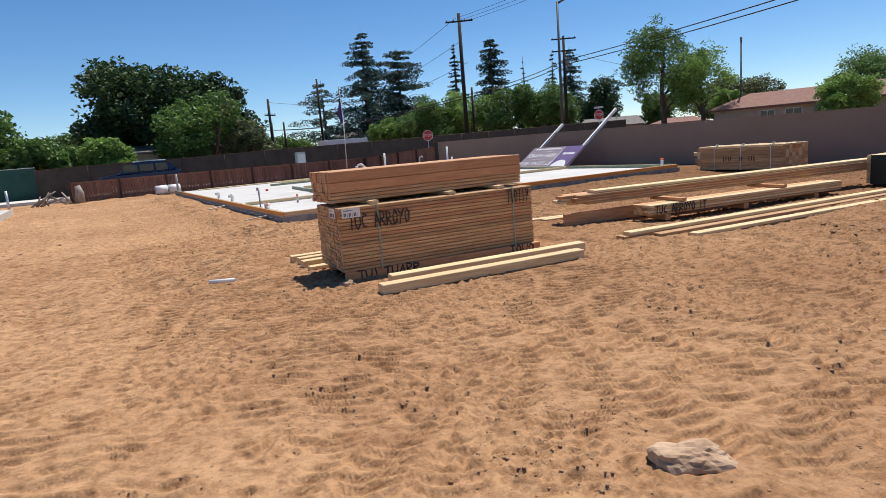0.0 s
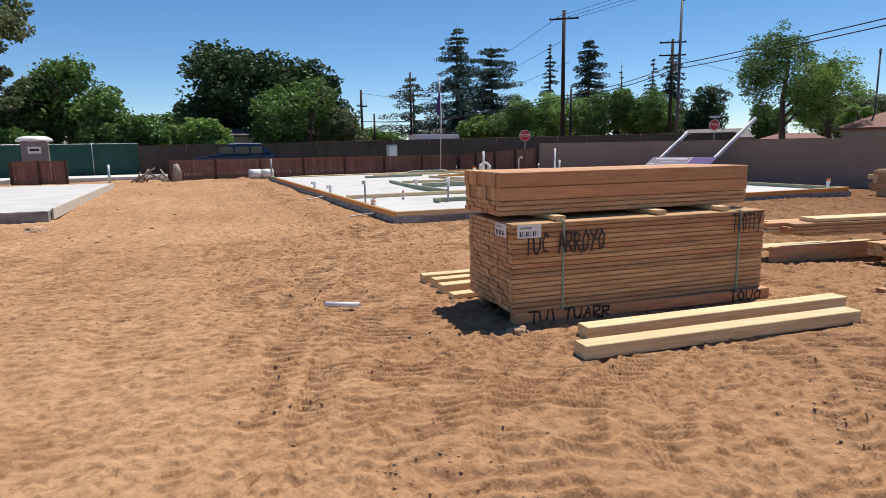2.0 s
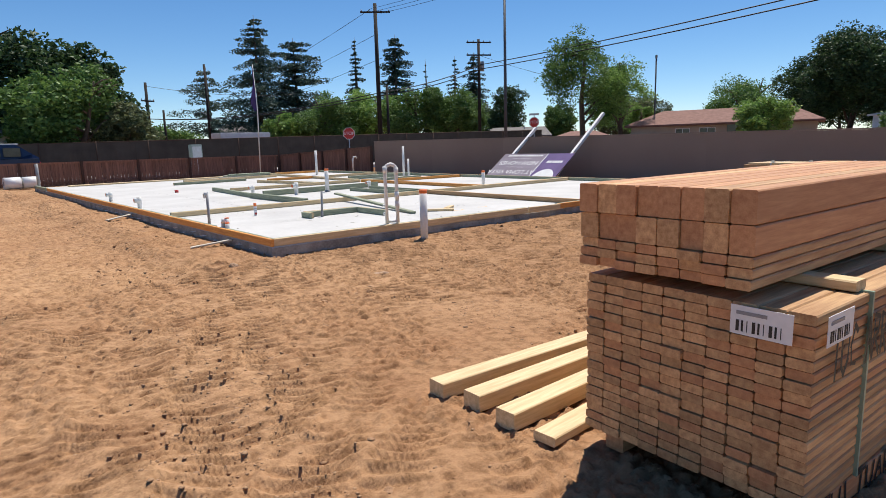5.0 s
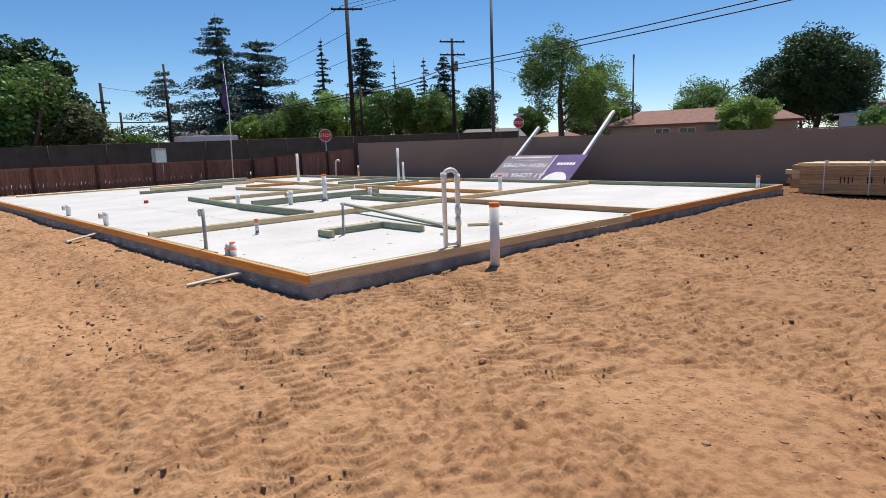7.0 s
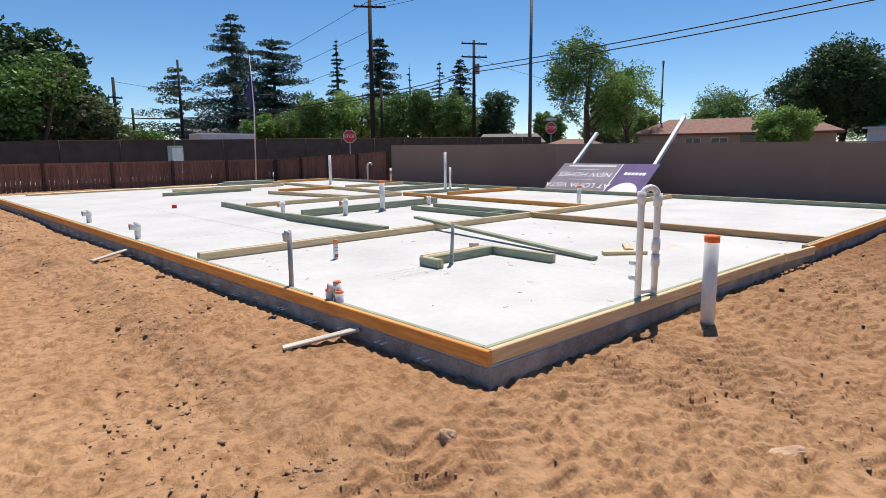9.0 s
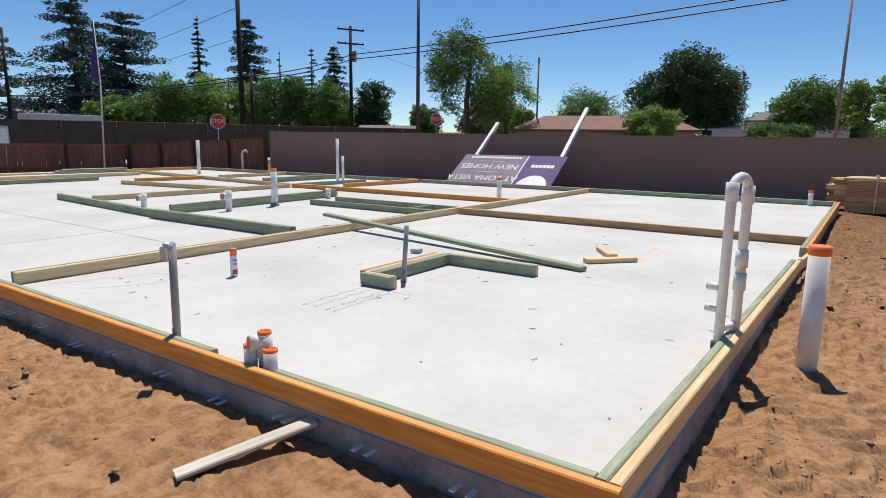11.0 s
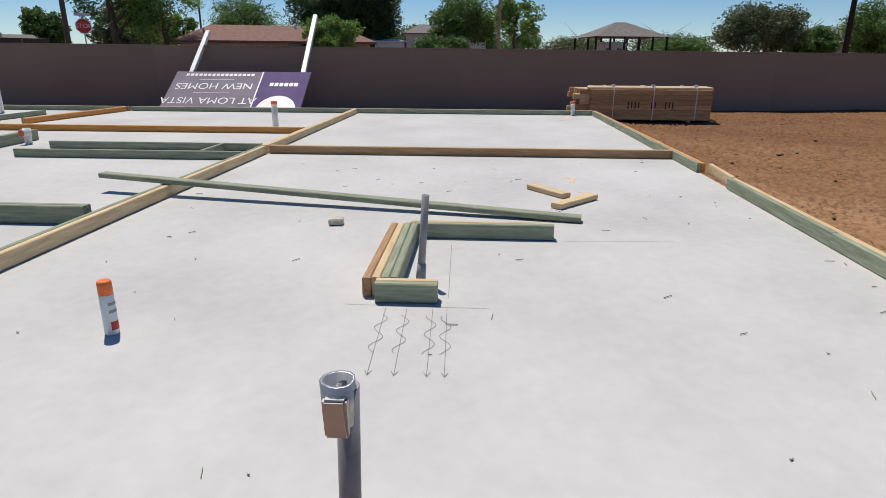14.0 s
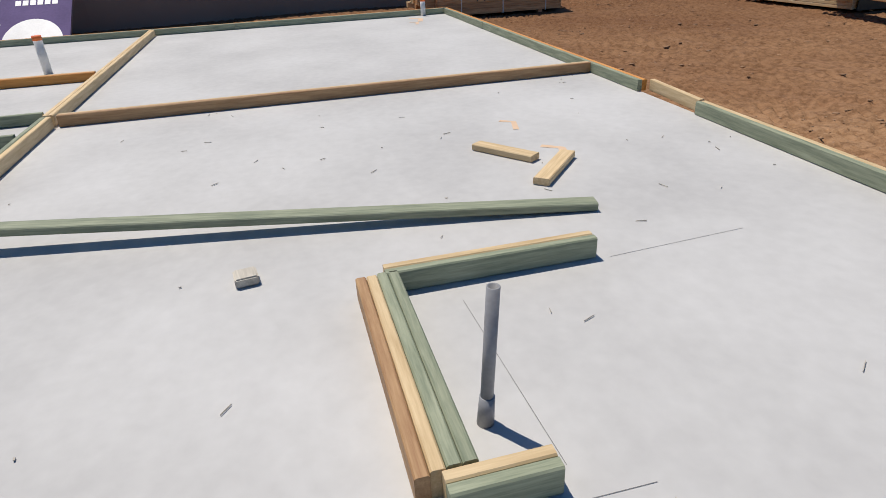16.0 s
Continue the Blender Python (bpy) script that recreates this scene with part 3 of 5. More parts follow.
# cluster with orange rims at the slab edge
cl = thing("pipe_cluster", 0.03, 1.63, SZ, 0, "cluster of white pipes with orange rims at the slab edge", "pipe")
for px, py, ph, r in ((0.0, 0.062, 0.155, 0.029), (0.01, -0.055, 0.155, 0.030), (0.035, 0.01, 0.215, 0.029)):
    t_ = part("tube", tubed([(px, py, 0), (px, py, ph)], r, 20, 0.005), PVC, cl)
    part("rim", tubed([(px, py, ph - 0.012), (px, py, ph + 0.002)], r * 1.03, 20, 0.006), ORANGE, t_, "orange sprayed rim")
    part("collar", tubed([(px, py, 0.0), (px, py, 0.03)], r * 1.22, 20), RUBBER, t_, "black wrapped foot")
part("hub", tubed([(0.035, 0.01, 0.10), (0.035, 0.01, 0.20)], 0.034, 20), PVC, cl)
br = part("branch", tubed([(0.035, 0.01, 0.17), (-0.03, 0.035, 0.175)], 0.031, 20, 0.005), PVC, cl)
part("branch_plug", tubed([(-0.028, 0.034, 0.175), (-0.0305, 0.035, 0.175)], 0.027, 20), ORANGE, br, "orange painted plug")
# grey conduit with taped head
cd = thing("conduit", 0.05, 2.275, SZ, 0, "grey conduit standing on the slab edge with a taped top", "pipe")
part("tube", tubed([(0, 0, 0), (-0.004, -0.012, 0.52)], 0.019, 16, 0.004), GREY_PIPE, cd)
part("foot_paint", tubed([(0, 0, 0.06), (-0.001, 0, 0.115)], 0.0202, 16), ORANGE, cd, "orange sprayed foot")
bm = tubed([(-0.011, 0, 0.46), (-0.012, 0, 0.535)], [0.027, 0.029], 12, 0.006)
box(bm, -0.05, -0.028, -0.02, 0.02, 0.45, 0.52, 0.004)
for v in bm.verts:
    v.co += Vector((bumpy(v.co.x * 9, v.co.z * 9, 6), bumpy(v.co.y * 9, v.co.z * 9, 6, 3), 0)) * 0.006
part("tape", bm, STEEL, cd, "loose grey tape")
cp = thing("conduit", 1.90, 2.322, SZ, 0, "grey conduit rising inside the L of plates", "pipe")
part("tube", tubed([(0, 0, 0), (0.003, -0.025, 0.42)], 0.0175, 16, 0.004), GREY_PIPE, cp)
part("sleeve", tubed([(0, 0, 0), (0.001, -0.006, 0.09)], [0.024, 0.021], 16), GREY_PIPE, cp, "torn sleeve")
# looped water pipe at the slab edge
up = thing("looped_pipe", 1.70, 0.08, SZ, -20, "white looped water test pipe at the slab edge", "pipe")
arc = [(-0.075, 0, 0), (-0.075, 0, 0.78)] + [(-0.075 * math.cos(a), 0, 0.80 + 0.075 * math.sin(a)) for a in np.linspace(0.25, math.pi - 0.25, 9)] + [(0.075, 0, 0.78), (0.075, 0, 0)]
part("tube", tubed(arc, 0.024, 16), PVC, up)
for z in (0.30, 0.42, 0.74):
    part("coupling", tubed([(0.075, 0, z), (0.075, 0, z + 0.09)], 0.031, 16), PVC, up)
part("coupling", tubed([(-0.075, 0, 0.76), (-0.075, 0, 0.85)], 0.031, 16), PVC, up)
for z in (0.22, 0.33):
    tb = part("branch", tubed([(-0.075, 0, z), (-0.09, 0.07, z)], 0.02, 12, 0.004), PVC, up)
    part("branch_plug", tubed([(-0.09, 0.069, z), (-0.0905, 0.073, z)], 0.017, 12), ORANGE, tb, "orange plug")
part("collar", tubed([(-0.075, 0, 0.0), (-0.075, 0, 0.05)], 0.034, 16), RUBBER, up, "dark wrapped foot")
part("cross_pipe", tubed([(-0.075, 0, 0.12), (0.075, 0, 0.12)], 0.018, 12), PVC, up)

# spray can
can = thing("spray_can", 1.255, 3.45, SZ + 0.001, 20, "white marking paint can with an orange cap on the slab", "paint can")
part("can_body", tubed([(0, 0, 0), (0, 0, 0.004), (0, 0, 0.158), (0, 0, 0.166)], [0.025, 0.0265, 0.0265, 0.021], 24), WHITE, can)
part("cap", tubed([(0, 0, 0.161), (0, 0, 0.208), (0, 0, 0.215)], [0.026, 0.026, 0.022], 24), ORANGE, can, "orange plastic cap")
for z, h, mm in ((0.02, 0.035, RED), (0.09, 0.012, GREY_PIPE), (0.12, 0.012, GREY_PIPE)):
    bm = bmesh.new()
    vs = [[bm.verts.new((0.0271 * math.cos(a), 0.0271 * math.sin(a), zz)) for a in np.linspace(3.4, 5.2, 8)] for zz in (z, z + h)]
    for k in range(7):
        bm.faces.new((vs[0][k], vs[0][k + 1], vs[1][k + 1], vs[1][k]))
    part("label_band", bm, mm, can)

# form boards leaning on the slab side, and painted-in sunlight slits along its edge
for x0, y0, x1, y1 in ((-0.52, 1.40, -0.05, 1.22), (-0.56, 5.76, -0.05, 6.1)):
    L = math.hypot(x1 - x0, y1 - y0)
    z0 = gz(x0, y0) + 0.0
    lb = thing("form_stake", x0, y0, z0, math.degrees(math.atan2(y1 - y0, x1 - x0)), "pale grey wooden stake leaning on the slab side", "stake", "leaning stakes")
    board_of(lb, WOOD_GREY, L, 0.065, 0.02, pose(0, 0, 0, 0, -math.degrees(math.atan2(0.17 - z0, L)), 0))
# added white tabs, in pairs, imitate sun shining through gaps under the plates
for k in range(22):
    y0 = 0.5 + 0.42 * k
    tie = thing("sun_slit", -0.05, y0, 0.13 + random.uniform(-0.02, 0.03), 0, "pair of short white tabs imitating sunlit slits in the slab side", "form tie", "form ties in the slab side")
    for dy in (0, 0.06):
        part("tab", boxed(-0.05, 0.01, dy - 0.005, dy + 0.014, -0.002, 0.002), WHITE, tie)


# ---- lumber ----
STROKES = {
    "T": [((0, 1), (1, 1)), ((0.5, 1), (0.45, 0))], "U": [((0, 1), (0.05, 0.2), (0.5, 0), (0.9, 0.25), (1, 1))], "C": [((1, 0.85), (0.5, 1), (0.1, 0.6), (0.2, 0.1), (0.9, 0.1))],
    "A": [((0, 0), (0.5, 1), (1, 0)), ((0.2, 0.4), (0.85, 0.42))], "R": [((0, 0), (0.05, 1), (0.8, 0.9), (0.75, 0.55), (0.1, 0.45), (0.95, 0))],
    "O": [((0.5, 1), (0.05, 0.6), (0.3, 0), (0.85, 0.15), (0.95, 0.7), (0.5, 1))], "Y": [((0, 1), (0.5, 0.5), (1, 1)), ((0.5, 0.5), (0.3, 0))], "I": [((0.4, 1), (0.5, 0))],
}


def spray(words, width, height, parent, m, thick=0.012, name="spray_mark"):
    """Hand-sprayed letters as thin strokes in the local xz plane, facing -y."""
    adv = width / len(words)
    for i, ch in enumerate(words):
        if ch not in STROKES:
            continue
        bm = bmesh.new()
        for stroke in STROKES[ch]:
            pts = [(i * adv + px * adv * 0.78 + random.uniform(-0.006, 0.006), pz * height + random.uniform(-0.006, 0.006)) for px, pz in stroke]
            for (xa, za), (xb, zb) in zip(pts, pts[1:]):
                dx, dz = xb - xa, zb - za
                L = math.hypot(dx, dz) or 1
                th = thick * random.uniform(0.75, 1.2)
                ux, uz = dx / L * th * 0.5, dz / L * th * 0.5
                q = [(xa - ux - uz, za - uz + ux), (xa - ux + uz, za - uz - ux), (xb + ux + uz, zb + uz - ux), (xb + ux - uz, zb + uz + ux)]
                y = -0.0005 * random.random()
                bm.faces.new([bm.verts.new((a, y, b)) for a, b in q])
        part(name, bm, BLACK, parent, "black sprayed letter", m)


def pack(name, x, y, z, rz, L, W, rows, mats, label, category="lumber stack", jitter=0.004, group="", parent=None):
    """A stack of boards along x: rows of (board height, board width), from the bottom."""
    ob = parent or thing(name, x, y, z, rz, label, category, group)
    zz = 0.0
    for h, w in rows:
        n = max(1, round(W / w))
        for k in range(n):
            mat = random.choice(mats)
            board_of(ob, mat, L, w - 0.003, h - 0.0035, pose(random.gauss(0, jitter), (k + 0.5) * w, zz))
        zz += h
    return ob


AX, AY, AR = -0.985, -5.855, -3.5
main = pack("lumber_stack", AX, AY, gz(AX, AY) * 0 + 0.095, AR, 2.40, 0.89, [(0.038, 0.089)] * 18, [WOOD, WOOD, WOOD, WOOD_RED], "strapped stack of tan two by fours with black sprayed letters")
spray("TUC ARROYO", 0.70, 0.15, main, pose(0.10, -0.014, 0.45), 0.016)
spray("TIOTIY", 0.32, 0.15, main, pose(2.04, -0.016, 0.51), 0.014)
for sx in (0.42, 2.12):
    part("strap", boxed(sx, sx + 0.014, -0.010, 0.900, -0.006, 0.6875), STRAP, main, "green plastic strap")
for lx, rz_ in ((0.03, 0), (-0.03, -90)):
    tag = part("paper_tag", boxed(0, 0.2, -0.002, 0.0, 0, 0.10), WHITE, main, "white printed paper tag", pose(lx if lx > 0 else -0.022, -0.017 if lx > 0 else 0.26, 0.575, 0, 0, rz_))
    for k in range(9):
        part("barcode_bar", boxed(0.02 + 0.018 * k, 0.03 + 0.018 * k - 0.004 * (k % 3), -0.004, -0.0015, 0.012, 0.05), BLACK, tag)
    part("print_line", boxed(0.02, 0.12, -0.004, -0.0015, 0.07, 0.082), GREY_PIPE, tag)
# dunnage under and between
dn = thing("dunnage_beam", AX + 0.03, AY + 0.03, 0.0, AR - 1.5, "reddish four by four skid with black sprayed marks under the stack", "timber", "skids under lumber")
board_of(dn, WOOD_RED, 2.42, 0.089, 0.093, pose(0, 0.02, 0))
for sx, wd in ((0.12, "TUI"), (0.42, "TUARR"), (2.0, "TOUO")):
    spray(wd, 0.085 * len(wd), 0.085, dn, pose(sx, -0.027, 0.004), 0.016)
dn2 = thing("dunnage_beam", AX + 0.1, AY + 0.77, 0.0, AR, "reddish four by four skid under the stack", "timber", "skids under lumber")
board_of(dn2, WOOD_RED, 2.3, 0.089, 0.093, pose(0, 0, 0))
zt = 0.095 + 18 * 0.038
for k, sx in enumerate((0.42, 1.35, 2.0)):
    c = math.cos(radians(AR)), math.sin(radians(AR))
    sp = thing("spacer_board", AX + c[0] * sx - c[1] * 0.03, AY + c[1] * sx + c[0] * 0.03, zt + 0.001, AR + 90, "pale spacer board between the lumber packs", "lumber", "spacers")
    board_of(sp, WOOD_PALE, 0.92, 0.089, PW, pose(0, 0, 0))
top = pack("lumber_stack", AX + 0.0, AY + 0.20, zt + PW + 0.002, AR + 0.8, 2.42, 0.712, [(0.038, 0.089)] * 3 + [(0.105, 0.089), (0.118, 0.089)], [WOOD_RED, WOOD_RED, WOOD], "pack of reddish timbers stacked on the two by fours", jitter=0.006)
part("strap_tail", boxed(2.05, 2.07, -0.02, -0.012, -0.38, -0.04), STRING, top, "loose pale strap end")

# beams lying in front
for x0, y0, x1, y1, lab in ((-0.93, -6.655, 1.40, -6.83, "pale heavy beam lying flat on the soil"), (-0.68, -6.33, 1.72, -6.50, "tan heavy beam lying on the soil")):
    b_ = thing("beam", x0, y0, 0.0, math.degrees(math.atan2(y1 - y0, x1 - x0)), lab, "timber", "loose beams")
    board_of(b_, WOOD_PALE, math.hypot(x1 - x0, y1 - y0), 0.14, 0.095, pose(0, 0, 0.0))
# short timbers poking out behind the stack
for k, (x0, y0, h) in enumerate(((-1.08, -4.12, 0.089), (-1.05, -4.36, 0.089), (-1.08, -4.62, 0.089), (-1.06, -4.84, 0.045))):
    b_ = thing("timber", x0, y0, 0.0, -4 + 2 * k, "pale timber lying on the soil behind the stack", "timber", "timbers behind the stack")
    board_of(b_, WOOD_PALE, 1.9, 0.12, h, pose(0, 0, 0))

# long stock beyond the stack
low = pack("lumber_stack", 3.75, -5.72, 0.09, -9, 3.9, 0.36, [(0.038, 0.089)] * 4, [WOOD_PALE, WOOD], "low bundle of tan boards with black sprayed letters", jitter=0.02)
spray("TUC ARROYO IT", 0.95, 0.11, low, pose(0.08, -0.022, 0.02), 0.018)
for sx in (0.3, 1.8, 3.3):
    sk = thing("skid_block", 3.75 + sx * 0.988, -5.74 - sx * 0.156, 0, 81, "short wooden skid under the bundle", "timber", "skids under lumber")
    board_of(sk, WOOD_RED, 0.4, 0.089, 0.088, pose(0, 0, 0))
for sx in (0.6, 2.6):
    sk = thing("skid_block", 3.75 + sx * 0.988, -5.74 - sx * 0.156, 0.244, 81, "short spacer between the bundles", "timber", "spacers")
    board_of(sk, WOOD_RED, 0.7, 0.089, 0.05, pose(0, 0, 0))
upper = pack("lumber_stack", 2.95, -5.02, 0.296, -10.5, 6.1, 0.45, [(0.038, 0.14)] * 4, [WOOD, WOOD_RED, WOOD_PALE], "bundle of long planks lying across lower boards", jitter=0.12)
extra = thing("plank", 3.35, -4.95, 0.45, -10.5, "long plank lying on the bundle", "lumber", "long planks")
board_of(extra, WOOD_PALE, 6.0, 0.24, 0.04, pose(0, 0, 0))
for x0, y0, x1, y1, z, lab, mm in ((2.54, -6.42, 8.1, -6.95, 0.045, "long pale plank on the soil", WOOD_PALE), (2.85, -6.62, 8.0, -7.05, 0.0, "long tan plank on the soil", WOOD), (3.1, -6.95, 8.6, -7.45, 0.0, "long pale plank on the soil", WOOD_PALE), (2.45, -6.40, 8.0, -6.90, 0.0, "long tan plank on the soil", WOOD), (2.9, -4.0, 4.6, -4.35, 0.0, "pale board on the soil", WOOD_PALE), (3.0, -4.2, 5.2, -4.5, 0.0, "pale board on the soil", WOOD_PALE)):
    b_ = thing("plank", x0, y0, z, math.degrees(math.atan2(y1 - y0, x1 - x0)), lab, "lumber", "long planks")
    board_of(b_, mm, math.hypot(x1 - x0, y1 - y0), 0.14, 0.042, pose(0, 0, 0.0))
ed = thing("plank", 2.8, -4.95, 0.0, -8, "reddish plank standing on edge", "lumber", "long planks")
board_of(ed, WOOD_RED, 2.6, 0.042, 0.19, pose(0, 0, 0))

# wrapped pack beyond
wp = pack("lumber_stack", 8.85, -8.5, 0.06, 0, 2.44, 2.3, [(0.05, 0.4)] * 10, [WOOD_PALE], "pale pack of sheathing boards with a dark wrapped end", jitter=0.008)
part("end_wrap", boxed(-0.04, -0.03, -0.02, 2.32, -0.02, 0.5, 0.004), WRAP, wp, "black plastic end wrap")
for sy in (0.3, 1.9):
    sk = thing("skid_block", 8.9, -8.5 + sy, 0, 0, "skid under the wrapped pack", "timber", "skids under lumber")
    board_of(sk, WOOD_RED, 2.3, 0.089, 0.058, pose(0, 0, 0))
for x0, y0, L in ((12.4, -6.5, 3.2), (12.9, -6.7, 2.6)):
    b_ = thing("timber", x0, y0, 0.0, -88, "tan timber on the soil below the wall", "timber", "timbers by the wall")
    board_of(b_, WOOD, L, 0.14, 0.12, pose(0, 0, 0))
fw = pack("lumber_stack", 12.0, -12.4, 0.05, 90, 2.6, 0.9, [(0.05, 0.14)] * 8, [WOOD], "tan lumber pack below the wall", jitter=0.05)

# strapped pack with stepped ends beside the slab
ds = thing("lumber_stack", 12.0, -0.22, 0.05, -90, "strapped pack of tan joists with stepped ends below the wall", "lumber stack")
for r in range(6):
    for k in range(8):
        x0 = (-0.05 - 0.28 * random.random()) if k > 0 and r > 0 else 0.0
        if k == 0:
            x0 = 0.0
        board_of(ds, random.choice([WOOD, WOOD, WOOD_PALE]), 2.42 - x0, 0.138, 0.098, pose(x0, 0.07 + 0.14 * k, 0.10 * r))
for k in range(5):
    board_of(ds, WOOD_PALE, 2.5, 0.138, 0.04, pose(-0.06 + 0.03 * k, 0.12 + 0.17 * k, 0.602))
for sx in (0.45, 1.25, 2.1):
    part("strap", boxed(sx, sx + 0.018, -0.006, 1.12, -0.01, 0.648), STRING, ds, "pale strap")
    part("strap_knot", boxed(sx - 0.03, sx + 0.05, 0.1, 0.16, 0.645, 0.70, 0.015), STRING, ds, "knotted strap end")
for sx, w in ((0.75, 0.34), (1.22, 0.12), (1.5, 0.22)):
    for k in range(max(2, int(w / 0.07))):
        part("spray_mark", boxed(sx + 0.07 * k, sx + 0.07 * k + 0.022, -0.0075, -0.0065 + 0.004, 0.22 + 0.02 * (k % 2), 0.36), BLACK, ds, "black sprayed mark")
for sy in (0.2, 2.0):
    sk = thing("skid_block", 12.0, -0.22 - sy, 0, 0, "skid under the strapped pack", "timber", "skids under lumber")
    board_of(sk, WOOD_RED, 1.1, 0.089, 0.049, pose(0, 0, 0))

# ---- fallen site sign ----
sg0, sg1 = Vector((12.05, 0, 0.03)), Vector((13.3, 0, 0.90))
tilt = math.degrees(math.atan2(sg1.z - sg0.z, sg1.x - sg0.x))
sign = thing("site_sign", 12.05, 8.95, 0.0, 0, "fallen grey and purple site sign upside down on posts", "sign")
# local frame: u along -y, v up the slope
Ms = Matrix(((0, math.cos(radians(tilt)), -math.sin(radians(tilt)), 0), (-1, 0, 0, 0), (0, math.sin(radians(tilt)), math.cos(radians(tilt)), 0.05), (0, 0, 0, 1)))
part("panel", boxed(0, 3.1, 0, 1.5, -0.015, 0.015), SIGN_GREY, sign, "", Ms)
part("panel_print", boxed(2.02, 3.098, 0.002, 1.498, 0.017, 0.019), SIGN_PURPLE, sign, "purple print field", Ms)
part("divider", boxed(1.99, 2.02, 0.002, 1.498, 0.017, 0.019), WHITE, sign, "white dividing line", Ms)
for u0, dv in ((0.38, 3.2), (2.98, 3.75)):
    part("post", boxed(u0 - 0.05, u0 + 0.05, -0.05, dv, -0.115, -0.017, 0.006), WHITE, sign, "white painted post", Ms @ pose(0, 0, 0, 0, 0, 3.5))
up180 = Ms @ pose(1.0, 0.98, 0.019, 0, 0, 180)
text_mesh("NEW HOMES", 0.30, WHITE, sign, up180)
text_mesh("AT LOMA VISTA", 0.30, WHITE, sign, Ms @ pose(1.0, 0.48, 0.019, 0, 0, 180))
for k in range(16):
    part("print_bar", boxed(0.25 + 0.1 * k, 0.25 + 0.1 * k + 0.07, 1.34, 1.42, 0.017, 0.019), WHITE, sign, "small white print", Ms)
for k in range(6):
    part("print_bar", boxed(2.25 + 0.11 * k, 2.25 + 0.11 * k + 0.085, 0.98, 1.10, 0.02, 0.022), WHITE, sign, "small white print", Ms)
for v0, v1, ua, ub in ((1.20, 1.21, 0.6, 1.4), (0.73, 0.74, 0.6, 1.4)):
    part("print_line", boxed(ua, ub, v0, v1, 0.017, 0.019), WHITE, sign, "thin white rule", Ms)
bm = bmesh.new()
ring = [bm.verts.new((2.55 + 0.45 * math.cos(a), 0.1 + 0.55 * math.sin(a), 0.0205)) for a in np.linspace(0, math.pi, 20)]
bm.faces.new(ring)
part("print_emblem", bm, WHITE, sign, "white round emblem", Ms)

# ---- fences and street side ----
_slat = {}


def picket_fence(name, x0, y0, x1, y1, h0, h1, label, post_every=2.0, z=-0.05):
    L = math.hypot(x1 - x0, y1 - y0)
    ob = thing(name, x0, y0, z, math.degrees(math.atan2(y1 - y0, x1 - x0)), label, "fence", kind="structure")
    n = int(L / 0.15)
    for k in range(n):
        h = h0 + (h1 - h0) * k / n
        key = round(h, 1)
        if key not in _slat:
            _slat[key] = pydata("slat", [(x, y, zz) for x in (0, 0.142) for y in (-0.009, 0.009) for zz in (0, key)], [(0, 1, 3, 2), (4, 6, 7, 5), (0, 4, 5, 1), (2, 3, 7, 6), (1, 5, 7, 3)])
            _slat[key].materials.append(FENCE)
        s = mesh_part("slat", _slat[key], None, ob, pose(k * 0.15, random.uniform(-0.003, 0.003), h - key + random.uniform(-0.01, 0.01), 0, random.uniform(-0.4, 0.4), 0))
    m = max(1, round(L / post_every))
    for k in range(m + 1):
        h = h0 + (h1 - h0) * k / m + 0.04
        part("post", boxed(L * k / m - 0.05, L * k / m + 0.05, -0.11, -0.012, 0, h, 0.005), FENCE_DARK, ob, "dark fence post")
    for zz in (0.2, None):
        v = []
        for x, h in ((0, h0), (L, h1)):
            zc = zz if zz else h - 0.02
            v += [(x, a, zc + b) for a in (-0.05, -0.01) for b in (-0.04, 0.04)]
        mesh_part("rail", pydata("rail", v, [(0, 1, 3, 2), (4, 6, 7, 5), (0, 4, 5, 1), (2, 3, 7, 6), (1, 5, 7, 3), (0, 2, 6, 4)]), FENCE, ob)
    return ob


picket_fence("fence_front", -4.4, 24.8, 11.6, 24.0, 1.05, 1.05, "low reddish brown picket fence with dark posts", 2.3)
picket_fence("fence_corner", 11.65, 24.0, 13.37, 17.72, 1.05, 1.36, "low brown picket fence rising to the wall", 1.5)
picket_fence("fence_gate", -11.2, 24.6, -8.9, 24.5, 1.15, 1.15, "separate low brown picket fence panel", 1.15)


def screen_fence(name, x0, x1, y, h, mat, label, step, z0=0.0, slope=0.0):
    ob = thing(name, x0, y, z0, math.degrees(math.atan2(slope, 1)) * 0, label, "fence", kind="structure")
    n = max(1, round((x1 - x0) / step))
    w = (x1 - x0) / n
    for k in range(n):
        v, f = [], []
        for i in range(9):
            x = k * w + w * i / 8
            b = 0.03 * math.sin(i * 2.1 + k) + 0.012 * math.sin(5 * i)
            hh = h + slope * (x0 + x)
            v += [(x, b, 0.02), (x, b * 0.3, hh), (x, b + 0.012, 0.02), (x, b * 0.3 + 0.012, hh)]
        for i in range(8):
            a, c = 4 * i, 4 * i + 4
            f += [(a, c, c + 1, a + 1), (a + 2, a + 3, c + 3, c + 2), (a + 1, c + 1, c + 3, a + 3)]
        mesh_part("screen", pydata("screen", v, f), mat, ob)
        part("post", tubed([(k * w, -0.03, 0), (k * w, -0.03, h + slope * (x0 + k * w) + 0.05)], 0.03, 8), STEEL if mat is GREEN_NET else FENCE_DARK, ob)
    part("top_rail", tubed([(0, -0.03, h + slope * x0), (n * w, -0.03, h + slope * (x0 + n * w))], 0.022, 8), STEEL if mat is GREEN_NET else FENCE_DARK, ob)
    return ob


